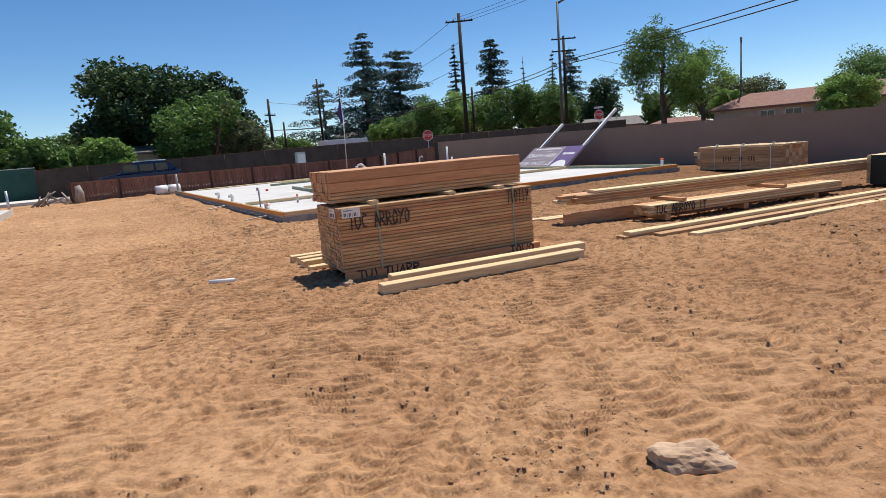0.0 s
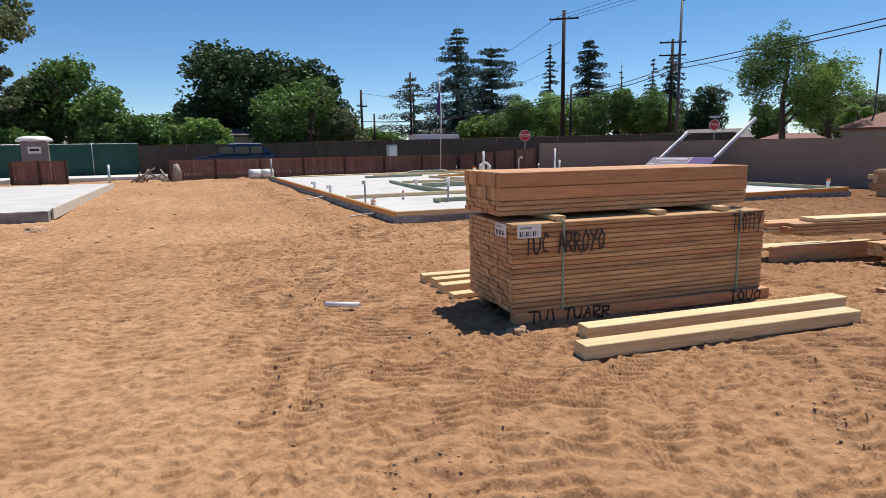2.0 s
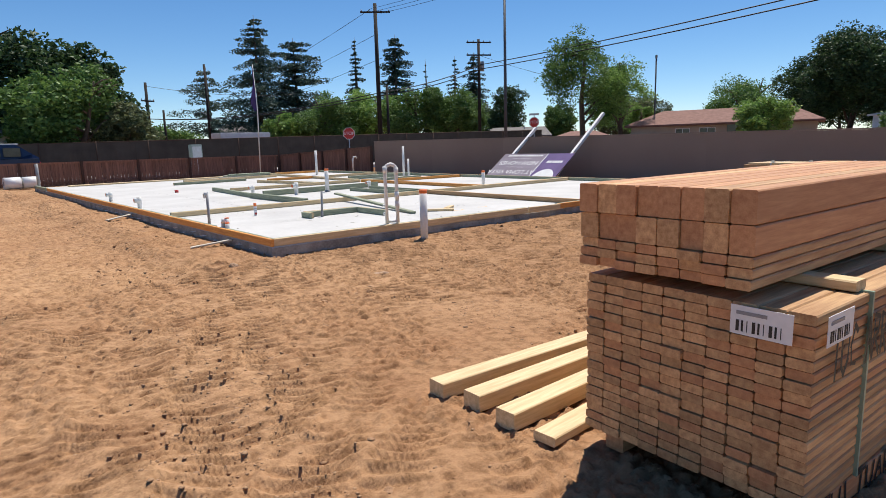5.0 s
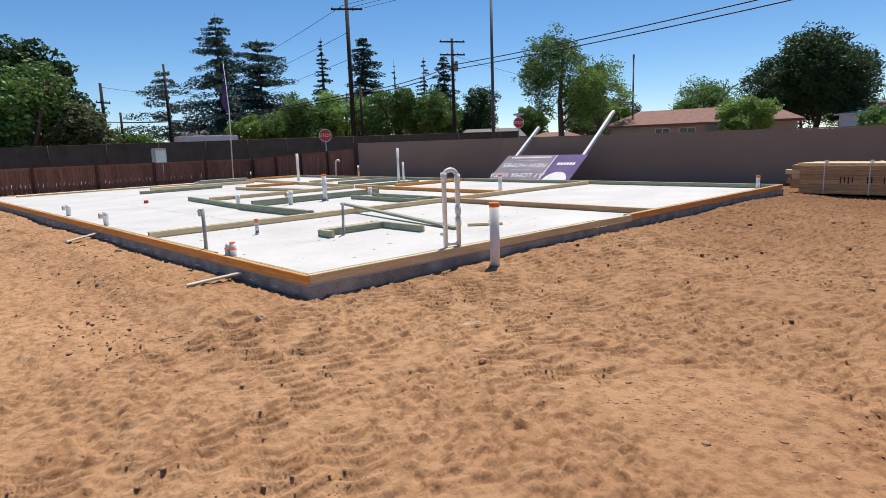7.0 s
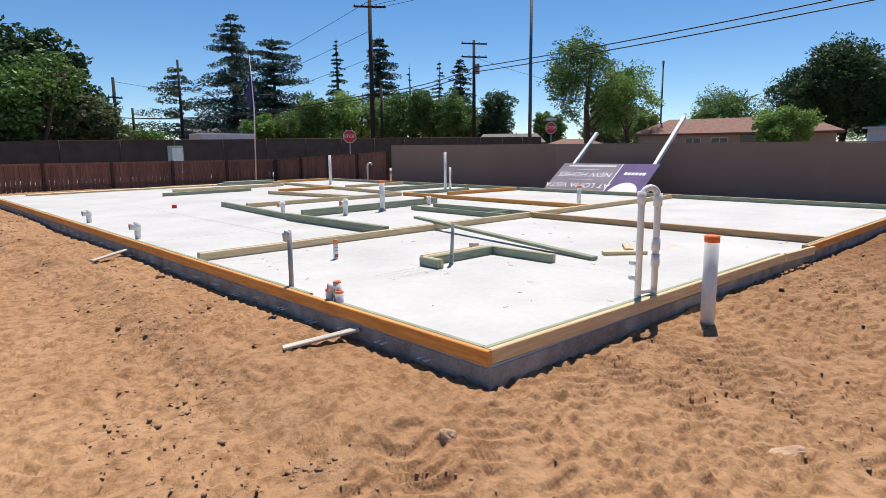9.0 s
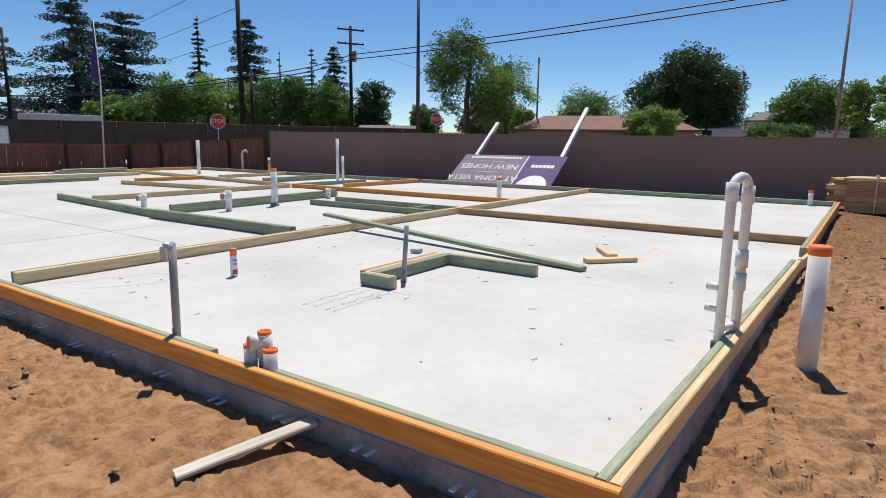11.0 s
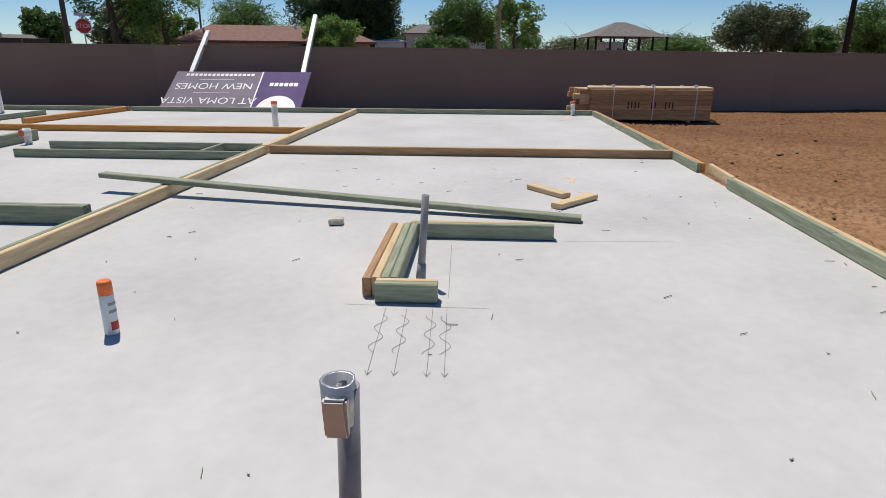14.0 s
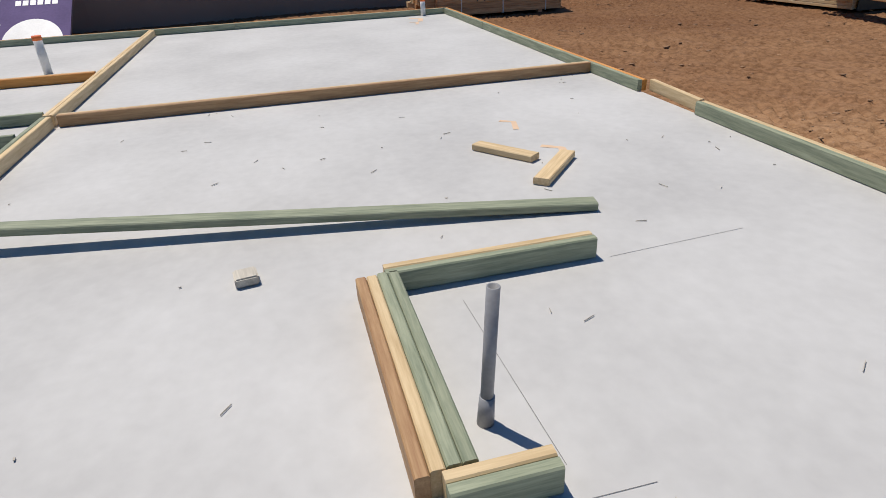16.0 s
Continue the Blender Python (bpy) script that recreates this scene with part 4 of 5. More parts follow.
screen_fence("fence_brown", -6.4, 45, 34.0, 1.95, SHADE_NET, "long dark brown screened fence across the street", 2.9, slope=0.012)
screen_fence("fence_green", -48, -6.4, 34.0, 2.05, GREEN_NET, "chain link fence with dark green screen", 2.6)
part("strip", boxed(-48, -6, 26.4, 33.5, -0.05, 0.106), KERB, thing("pavement", 0, 0, 0, 0, "pale concrete pavement beside the street", "pavement", kind="structure"))


def stop_sign(x, y, z, rz, pole_top, d=0.72):
    ob = thing("stop_sign", x, y, 0, rz, "red octagonal stop sign on a steel post", "road sign", "stop signs")
    part("post", tubed([(0, 0.03, 0), (0, 0.03, pole_top)], 0.03, 8), STEEL, ob)
    for nm, r, mt, y0 in (("rim", d / 2, WHITE, 0.0), ("plate", d / 2 - 0.03, RED, -0.006)):
        bm = bmesh.new()
        pts = [(r / math.cos(math.pi / 8) * math.cos(a), r / math.cos(math.pi / 8) * math.sin(a)) for a in (math.pi / 8 + k * math.pi / 4 for k in range(8))]
        fr, bk = [bm.verts.new((a, y0 - 0.004, z + b)) for a, b in pts], [bm.verts.new((a, y0, z + b)) for a, b in pts]
        bm.faces.new(fr)
        bm.faces.new(bk[::-1])
        for k in range(8):
            bm.faces.new((fr[k], fr[(k + 1) % 8], bk[(k + 1) % 8], bk[k]))
        bmesh.ops.recalc_face_normals(bm, faces=bm.faces[:])
        part(nm, bm, mt, ob)
    text_mesh("STOP", 0.27, WHITE, ob, pose(0, -0.0115, z, 90, 0, 0))
    return ob


stop_sign(17.7, 26.6, 2.16, -32, 2.4)
s2 = stop_sign(28.2, 20.5, 2.6, -62, 3.05, 0.66)
part("street_name_plate", boxed(-0.33, 0.33, 0.0, 0.01, 3.05, 3.18), STEEL, s2, "street name plate")

ub = thing("utility_box", 9.5, 30.5, 0.10, 0, "pale green utility cabinet on the street", "utility box")
part("cabinet", boxed(-0.32, 0.32, -0.25, 0.25, 0, 1.62, 0.03), material("cabinet_green", (0.36, 0.42, 0.36), (0.46, 0.52, 0.45), 0.5, 3, 30, 0.02), ub)
part("door_panel", boxed(-0.26, 0.26, -0.262, -0.252, 0.2, 1.5, 0.004), PVC, ub)
part("label_plate", boxed(0.02, 0.16, -0.268, -0.263, 1.2, 1.32), WHITE, ub)

# portable toilet
pt = thing("portable_toilet", -10.6, 27.0, 0.106, 8, "grey portable toilet with a white roof", "toilet")
part("cabin", boxed(-0.58, 0.58, -0.58, 0.58, 0, 2.0, 0.04), POTTY_GREY, pt)
part("roof", tubed([(0, 0, 1.98), (0, 0, 2.10), (0, 0, 2.22), (0, 0, 2.26)], [0.80, 0.80, 0.62, 0.4], 4), WHITE, pt, "white translucent roof").matrix_basis = pose(0, 0, 0, 0, 0, 20)
part("door", boxed(-0.42, 0.42, -0.60, -0.582, 0.1, 1.9, 0.01), POTTY_GREY, pt)
part("door_sign", boxed(-0.28, 0.28, -0.606, -0.601, 1.38, 1.72), WHITE, pt, "white label panel")
part("door_sign_print", boxed(-0.2, 0.2, -0.612, -0.607, 1.5, 1.62), BLACK, pt, "dark print bars")

# parked car
car = thing("car", -0.9, 28.2, 0.10, 0, "dark blue estate car parked on the street", "car")
prof = [(-2.2, 0.35), (-2.22, 0.75), (-2.0, 0.92), (-1.1, 1.02), (-0.35, 1.48), (0.3, 1.56), (1.4, 1.53), (1.95, 1.15), (2.2, 1.0), (2.25, 0.5), (2.15, 0.32)]
bm = bmesh.new()
rows = []
for y, s in ((-0.9, 0.0), (-0.82, 1.0), (0.82, 1.0), (0.9, 0.0)):
    rows.append([bm.verts.new((x * (0.98 if s == 0 else 1), y * (0.8 if z > 1.2 else 1.0), (min(z, 0.98) if s == 0 else z) * 1.13)) for x, z in prof])
for a, b in zip(rows, rows[1:]):
    for k in range(len(prof)):
        bm.faces.new((a[k], a[(k + 1) % len(prof)], b[(k + 1) % len(prof)], b[k]))
bm.faces.new(rows[0])
bm.faces.new(rows[-1][::-1])
bmesh.ops.recalc_face_normals(bm, faces=bm.faces[:])
part("body", bm, CAR_BLUE, car)
for xa, xb in ((-0.85, -0.1), (0.0, 0.75), (0.85, 1.5)):
    part("side_window", boxed(xa, xb, -0.86, -0.74, 1.2, 1.6, 0.02), GLASS, car)
# sun glare on the blue roof, painted as a white panel
part("roof_panel", boxed(-0.3, 1.5, -0.6, 0.6, 1.74, 1.80, 0.03), WHITE, car, "white panel imitating sun glare on the blue roof")
for wx in (-1.4, 1.4):
    for wy in (-0.85, 0.85):
        tyre = part("wheel", tubed([(wx, wy - 0.1, 0.33), (wx, wy + 0.1, 0.33)], 0.33, 20), RUBBER, car)
        part("rim", tubed([(wx, wy - 0.11, 0.33), (wx, wy + 0.11, 0.33)], 0.2, 12), STEEL, tyre)
part("headlight", boxed(-2.2, -2.05, -0.85, -0.55, 0.68, 0.8, 0.02), WHITE, car)
part("tail_light", boxed(2.12, 2.24, -0.86, -0.6, 0.75, 0.95, 0.02), RED, car)

# white rolls and debris at the end of the haul way
rl = thing("pipe_roll", 0.1, 23.6, gz(0.1, 23.6), 5, "bundle of white wrapped pipe rolls by the fence", "roll")
for k in range(2):
    part("roll", tubed([(-0.62 + 0.64 * k, 0, 0.24), (-0.04 + 0.64 * k, 0, 0.24)], 0.24, 18), WHITE, rl)
    part("roll_core", tubed([(-0.63 + 0.64 * k, 0, 0.24), (-0.03 + 0.64 * k, 0, 0.24)], 0.09, 12), GREY_PIPE, rl)
rt = thing("root_tangle", -5.2, 23.6, 0.0, 0, "heap of bent roots and soil beside the fence end", "debris")
for k in range(9):
    a = random.uniform(0, 3.1)
    part("root", tubed([(random.uniform(-0.9, 0.9), random.uniform(-0.2, 0.2), 0), (0.3 * math.cos(a) + random.uniform(-0.5, 0.5), 0, 0.35 + 0.35 * random.random()), (0.8 * math.cos(a), 0.1, 0.1)], [0.05, 0.035, 0.015], 6), BARK_PALE, rt)
hy = thing("stump", -4.0, 23.9, 0.0, 0, "weathered brown stump post at the fence end", "stump")
part("trunk", tubed([(0, 0, 0), (0.02, 0, 0.5), (-0.03, 0, 0.85)], [0.24, 0.2, 0.12], 10), BARK_PALE, hy)
standpipe(-6.4, 18.4, 0, 0.95, 0.05, "grey steel post at the corner of the next slab", mat=STEEL)
gp = thing("loose_pipe", -2.17, -4.68, 0.03, -38, "short white plastic pipe lying on the soil", "pipe")
part("tube", tubed([(0, 0, 0), (0.32, 0, 0.012)], 0.024, 14, 0.004), PVC, gp)
# forms of the next slab
for x0, y0, x1, y1, h, w, mm in ((-16.0, 4.6, -7.2, 4.7, 0.1, 0.25, WOOD_GREY), (-6.02, 5.3, -6.25, 18.0, 0.24, 0.04, WOOD_GREY), (-15, 18.6, -6.8, 18.5, 0.16, 0.2, WOOD), (-15, 19.4, -7.5, 19.3, 0.1, 0.3, WOOD_PALE)):
    b_ = thing("form_board", x0, y0, 0.0, math.degrees(math.atan2(y1 - y0, x1 - x0)), "grey form board along the next slab", "lumber", "form boards")
    board_of(b_, mm, math.hypot(x1 - x0, y1 - y0), w, h, pose(0, 0, 0))
plate(-16, 5.15, -9.5, 5.6, [T, T], label=TAN)

# flag
fl = thing("flag_pole", 9.75, 22.2, 0.0, 0, "thin white flag pole with a furled purple feather flag", "flag")
part("pole", tubed([(-0.02, 0, 0), (0.08, 0, 3.2), (0.0, 0, 5.35)], [0.03, 0.025, 0.012], 8), PVC, fl)
v, f = [], []
for i in range(24):
    t = i / 23
    z = 3.25 + 2.1 * t
    w = 0.30 * math.sin(math.pi * min(1, 0.25 + t * 0.75)) * (0.6 + 0.4 * math.sin(7 * t))
    v += [(0.08 - 0.08 * t, 0.02 * math.sin(9 * t), z), (0.08 - 0.08 * t - w, 0.06 * math.sin(14 * t), z - 0.1), (0.08 - 0.08 * t - w * 0.5, 0.07 + 0.03 * math.sin(11 * t), z - 0.04)]
for i in range(23):
    for a, b in ((0, 1), (1, 2), (2, 0)):
        f.append((3 * i + a, 3 * i + b, 3 * i + 3 + b, 3 * i + 3 + a))
mesh_part("flag_cloth", pydata("flag_cloth", v, f), FLAG, fl, None, "purple cloth flag")


# ---- poles and wires ----
def utility_pole(x, y, h, r, arms, rz, label, mat=POLE_WOOD):
    ob = thing("utility_pole", x, y, 0, rz, label, "utility pole", "utility poles")
    part("shaft", tubed([(0, 0, 0), (0, 0, h)], [r, r * 0.7], 10), mat, ob)
    for z, w in arms:
        part("crossarm", boxed(-w / 2, w / 2, -0.16, -0.05, z, z + 0.14, 0.01), mat, ob)
        for k in (-0.46, -0.2, 0.2, 0.46):
            part("insulator", tubed([(w * k, -0.1, z + 0.14), (w * k, -0.1, z + 0.30)], [0.05, 0.03], 8), GREY_PIPE, ob)
    return ob


p1 = utility_pole(28.9, 39.2, 13.56, 0.22, ((12.75, 2.6),), -35, "tall dark wooden utility pole with one crossarm")
p1b = utility_pole(29.4, 38.6, 6.65, 0.14, (), 0, "short dark wooden pole beside the tall one")
p2 = utility_pole(44.2, 42.1, 12.32, 0.2, ((11.9, 2.7), (10.6, 2.7)), -30, "dark wooden utility pole with two crossarms and a transformer")
part("transformer", tubed([(0.35, -0.1, 9.0), (0.35, -0.1, 10.0)], 0.22, 12), GREY_PIPE, p2)
p0 = utility_pole(16.1, 63.3, 8.57, 0.2, ((6.6, 1.6),), 25, "distant dark utility pole with a crossarm")
utility_pole(18.2, 65.2, 5.88, 0.16, (), 0, "distant short dark pole")
pc = utility_pole(23.3, 65.8, 11.13, 0.17, (), 20, "dark pole with a lamp arm among the cedars")
part("lamp_arm", tubed([(0, 0, 8.7), (-0.8, 0, 9.3), (-1.9, 0, 9.0)], 0.05, 6), POLE_WOOD, pc)
utility_pole(37.5, -19.2, 10.32, 0.17, (), 0, "dark brown utility pole behind the wall")
utility_pole(34.1, -24.3, 10.32, 0.2, (), 0, "dark brown utility pole behind the wall")
utility_pole(37.8, 0.9, 9.45, 0.1, (), 0, "slender brown pole behind the wall", BARK_PALE)
sp_ = thing("street_lamp", 22.1, 17.3, 0, -30, "tall grey steel street lamp pole with an arm", "street lamp")
part("pole", tubed([(0, 0, 0), (0, 0, 9.2)], [0.10, 0.065], 10), DARK_STEEL, sp_)
part("arm", tubed([(0, 0, 9.1), (0.9, 0, 9.5), (2.0, 0, 9.6)], [0.06, 0.05, 0.04], 8), DARK_STEEL, sp_)
part("lamp_head", boxed(1.9, 2.4, -0.12, 0.12, 9.5, 9.63, 0.03), STEEL, sp_)
st_ = thing("steel_pole", 50.1, 24.6, 0, 0, "thin dark steel pole behind the wall", "pole")
part("pole", tubed([(0, 0, 0), (0, 0, 8.6)], [0.08, 0.07], 8), DARK_STEEL, st_)
part("pole_top", boxed(-0.08, 0.08, -0.08, 0.08, 8.6, 8.95, 0.02), GREY_PIPE, st_)
for x, y, h in ((14.2, 62, 6.5), (18.0, 70, 6.2), (24.2, 68, 5.5)):
    dl = thing("street_lamp", x, y, 0, 0, "distant thin street lamp", "street lamp", "distant lamps")
    part("pole", tubed([(0, 0, 0), (0, 0, h), (-0.9, 0, h + 0.4)], 0.06, 6), GREY_PIPE, dl)


def wire(a, b, sag, r=0.02, label="black overhead wire between utility poles"):
    a, b = Vector(a), Vector(b)
    pts = [a.lerp(b, t) - Vector((0, 0, sag * 4 * t * (1 - t))) for t in np.linspace(0, 1, 25)]
    ob = thing("overhead_wire", 0, 0, 0, 0, label, "wire", "overhead wires")
    part("cable", tubed(pts, r, 5), WIRE, ob)


for dz in (0.0, 0.45):
    wire((44.2, 42.0, 9.2 + dz), (36.0, -2.5, 9.2 + dz), 0.3, 0.045)
    wire((29.0, 39.1, 5.75 + dz * 0.6), (44.2, 42.0, 9.2 + dz), 0.35, 0.045)
    wire((20.2, 83.0, 5.9), (29.0, 39.1, 5.75 + dz * 0.6), 0.9, 0.04)
for k, off in enumerate((-1.1, 0.0, 1.1)):
    wire((29.0 + off * 0.8, 39.2 + off * 0.5, 12.95), (34.0 + off, 8.0, 15.0), 0.5, 0.016)
    wire((29.0 + off * 0.8, 39.2 + off * 0.5, 12.95 - 1.9 * k), (40 + off, 100, 11.0 - 1.2 * k), 0.5, 0.02)
wire((16.1, 63.3, 8.2), (34.0, 64.0, 8.0), 0.5, 0.02)
wire((44.0, 41.8, 10.6), (48.0, 26.0, 5.5), 0.3, 0.016)


# ---- houses beyond the wall ----
def house(x, y, rz, w, d, eave, ridge, wall_mat, roof_mat, label, windows=((-0.3, 1.2),), garage=None, hip=1.5):
    ob = thing("house", x, y, 0, rz, label, "house")
    part("wall", boxed(-w / 2, w / 2, -d / 2, d / 2, 0, eave), wall_mat, ob)
    o = 0.5
    bm = bmesh.new()
    lo = [bm.verts.new(p) for p in ((-w / 2 - o, -d / 2 - o, eave), (w / 2 + o, -d / 2 - o, eave), (w / 2 + o, d / 2 + o, eave), (-w / 2 - o, d / 2 + o, eave))]
    l2 = [bm.verts.new(v.co + Vector((0, 0, -0.16))) for v in lo]
    r0, r1 = bm.verts.new((-w / 2 + hip, 0, ridge)), bm.verts.new((w / 2 - hip, 0, ridge))
    for f in ((lo[0], lo[1], r1, r0), (lo[1], lo[2], r1), (lo[2], lo[3], r0, r1), (lo[3], lo[0], r0), l2[::-1]):
        bm.faces.new(f)
    for i in range(4):
        bm.faces.new((l2[i], l2[(i + 1) % 4], lo[(i + 1) % 4], lo[i]))
    bmesh.ops.recalc_face_normals(bm, faces=bm.faces[:])
    roof = part("roof", bm, roof_mat, ob)
    part("vent", tubed([(w * 0.1, -0.6, ridge - 0.5), (w * 0.1, -0.6, ridge + 0.15)], 0.08, 8), STEEL, roof)
    for wx, ww in windows:
        wd = part("window", boxed(wx - ww / 2, wx + ww / 2, -d / 2 - 0.04, -d / 2 + 0.02, eave - 1.25, eave - 0.35, 0.01), WHITE, ob)
        for s in (-1, 1):
            part("pane", boxed(wx + s * ww * 0.24 - ww * 0.21, wx + s * ww * 0.24 + ww * 0.21, -d / 2 - 0.06, -d / 2 - 0.042, eave - 1.18, eave - 0.42), GLASS, wd)
    if garage:
        # porch shade painted as a flat dark sheet on the solid wall
        part("porch_opening", boxed(garage - 1.2, garage + 1.2, -d / 2 - 0.03, -d / 2 - 0.01, 0, eave - 0.2), GLASS, ob, "dark sheet imitating the shade inside a porch")
    return ob


house(51.9, 18.9, -72.0, 14.4, 7.0, 2.50, 3.80, HOUSE, ROOF, "low tan house with a brown shingle roof", ((-2.8, 1.2), (-0.8, 1.3)), 1.9, 2.0)
house(56.9, 47.9, -50.0, 7.5, 6.0, 2.15, 3.27, HOUSE, ROOF_GREY, "small tan house with a grey brown roof", ((-1.0, 1.2),), None, 0.4)
house(66.8, 45.1, -55.0, 6.3, 5.0, 1.93, 2.62, HOUSE, ROOF, "low tan outbuilding behind the wall", ((0.5, 0.8),))
house(88.6, 6.6, -90.0, 10.8, 6.0, 4.55, 5.78, HOUSE_WHITE, ROOF_GREY, "cream house beyond the trees", ((1.0, 1.0),))
house(87.2, 14.2, -90.0, 4.0, 4.0, 3.5, 3.85, WHITE, WHITE, "white box shed beyond the wall", ())
house(85.1, -45.9, -110.0, 14.0, 7.0, 3.5, 5.43, HOUSE, ROOF_GREY, "grey roofed house beyond the trees", ((0.0, 1.2),))
house(60.6, -42.4, -110.0, 12.2, 7.0, 2.97, 4.55, HOUSE_WHITE, ROOF_GREY, "pale house with a grey roof beyond the wall", ((0.0, 1.2),))
house(2.0, 43.0, 0.0, 13.0, 7.0, 2.7, 3.3, HOUSE_WHITE, ROOF_GREY, "low pale house behind the shrubs across the street", ((-4, 1.4), (0, 1.6)))
house(38.8, 95.1, 0.0, 6.8, 4.0, 4.1, 5.75, HOUSE, ROOF_GREY, "distant small building with a flat canopy", ((0.0, 1.0),))
tk = thing("trailer", 16.5, 40.5, 0, 0, "white box trailer behind the brown fence", "trailer")
part("body", boxed(-2.0, 2.0, -1, 1, 0.6, 2.65, 0.05), WHITE, tk)
for wx in (-1.2, 1.2):
    part("wheel", tubed([(wx, -1.05, 0.4), (wx, -0.8, 0.4)], 0.4, 14), RUBBER, tk)
pv = thing("pavilion", 58, -10.6, 0, -80, "open dark pavilion with a hipped roof and a white trailer inside", "pavilion")
bm = bmesh.new()
lo = [bm.verts.new(p) for p in ((-3.4, -3, 3.15), (3.4, -3, 3.15), (3.4, 3, 3.15), (-3.4, 3, 3.15))]
a_, b_ = bm.verts.new((-0.5, 0, 4.45)), bm.verts.new((0.5, 0, 4.45))
for f in ((lo[0], lo[1], b_, a_), (lo[1], lo[2], b_), (lo[2], lo[3], a_, b_), (lo[3], lo[0], a_), lo[::-1]):
    bm.faces.new(f)
part("roof", bm, ROOF_GREY, pv)
for k in range(6):
    for yy in (-2.8, 2.8):
        part("post", boxed(-3.2 + 1.28 * k - 0.07, -3.2 + 1.28 * k + 0.07, yy - 0.07, yy + 0.07, 0, 3.15), POLE_WOOD, pv)
part("trailer_body", boxed(-1.9, 0.3, -1.2, 1.2, 0.6, 2.75, 0.15), WHITE, pv)
for wx in (-1.4, -0.4):
    part("window", boxed(wx - 0.22, wx + 0.22, -1.24, -1.21, 1.75, 2.2), GLASS, pv)


# ---- trees ----
def leaves(name, centres, sizes, mat, parent, leaf, per, seed, flat=0.5, droop=0.0):
    """Many small folded leaf clumps round the given centres, as one mesh."""
    g = np.random.default_rng(seed)
    c = np.repeat(np.asarray(centres, float), per, 0)
    s = np.repeat(np.asarray(sizes, float), per)
    p = g.normal(size=(len(c), 3))
    p /= np.linalg.norm(p, axis=1, keepdims=True)
    p *= (g.uniform(0.35, 1, len(c)) ** 0.6 * s)[:, None]
    p[:, 2] *= 0.75
    c = c + p
    n = len(c)
    u = g.normal(size=(n, 3))
    u[:, 2] = u[:, 2] * flat - droop
    u /= np.linalg.norm(u, axis=1, keepdims=True)
    w = np.cross(u, g.normal(size=(n, 3)))
    w /= np.linalg.norm(w, axis=1, keepdims=True)
    k = np.cross(u, w)
    L = (leaf * g.uniform(0.6, 1.4, n))[:, None]
    v = np.stack([c - u * L * 0.5, c + w * L * 0.32 + k * L * 0.12, c + u * L * 0.6, c - w * L * 0.32 + k * L * 0.12], 1).reshape(-1, 3)
    me = bpy.data.meshes.new(name)
    me.vertices.add(4 * n)
    me.vertices.foreach_set("co", v.ravel())
    i = np.arange(4 * n).reshape(n, 4)
    tri = np.concatenate([i[:, [0, 1, 2]], i[:, [0, 2, 3]]], 1).reshape(-1, 3).astype(np.int32)
    me.loops.add(tri.size)
    me.loops.foreach_set("vertex_index", tri.ravel())
    me.polygons.add(len(tri))
    me.polygons.foreach_set("loop_start", np.arange(0, tri.size, 3, dtype=np.int32))
    me.update(calc_edges=True)
    me.materials.append(mat)
    return mesh_part(name, me, None, parent)


def limbs(bm, base, top, r, g, n, spread, start=0.35):
    tube(bm, [base, base.lerp(top, 0.5) + Vector((g.normal() * r, g.normal() * r, 0)), top], [r, r * 0.7, r * 0.25], 8)
    for k in range(n):
        t = start + (0.95 - start) * k / max(1, n - 1)
        o = base.lerp(top, t)
        a = g.uniform(0, 6.28)
        L = spread * (1.1 - 0.6 * t) * g.uniform(0.7, 1.1)
        e = o + Vector((math.cos(a) * L, math.sin(a) * L, L * g.uniform(0.3, 0.9)))
        tube(bm, [o, o.lerp(e, 0.5) + Vector((0, 0, L * 0.12)), e], [r * 0.4, r * 0.25, r * 0.08], 6)


def broadleaf(x, y, h, w, mat, label, seed, base=0.15, leaf=0.3, dens=1.0, d=None, lobes=None, bark=BARK, clump=0.16, name="tree"):
    """A tree of height h and crown width w; the crown begins at base * h."""
    g = np.random.default_rng(seed)
    ob = thing(name, x, y, 0, 0, label, "shrub" if name == "shrub" else "tree")
    bm = bmesh.new()
    limbs(bm, Vector((0, 0, 0)), Vector((g.normal() * 0.1 * w, g.normal() * 0.1 * w, h * 0.85)), max(0.05, 0.028 * h), g, 9, w * 0.42, base + 0.1)
    part("trunk", bm, bark, ob)
    cz, rz_, rx, ry = h * (1 + base) / 2, h * (1 - base) / 2, w / 2, (d or w) / 2
    lobes = (lobes or 11) + 6
    lc = [(0.0, 0.0, 0.1, 0.6)]
    for k in range(lobes):
        a, e = g.uniform(0, 6.28), g.uniform(-0.75, 0.95)
        q = math.sqrt(max(0, 1 - e * e)) * 0.70
        lc.append((math.cos(a) * q, math.sin(a) * q, e * 0.70, g.uniform(0.2, 0.44)))
    cs, ss = [], []
    for (lx, ly, lz, lr) in lc:
        m = int(30 * dens * (lr / 0.4) ** 2) + 6
        pts = g.normal(size=(m, 3))
        pts /= np.linalg.norm(pts, axis=1, keepdims=True)
        pts *= (lr * g.uniform(0.55, 1.08, m))[:, None]
        for q in pts:
            cs.append(((lx + q[0]) * rx, (ly + q[1]) * ry, cz + (lz + q[2]) * rz_))
            ss.append(clump * w * g.uniform(0.5, 1.0) * 0.7)
    leaves("crown", cs, ss, mat, ob, leaf * 0.8, 34, seed + 1)
    return ob


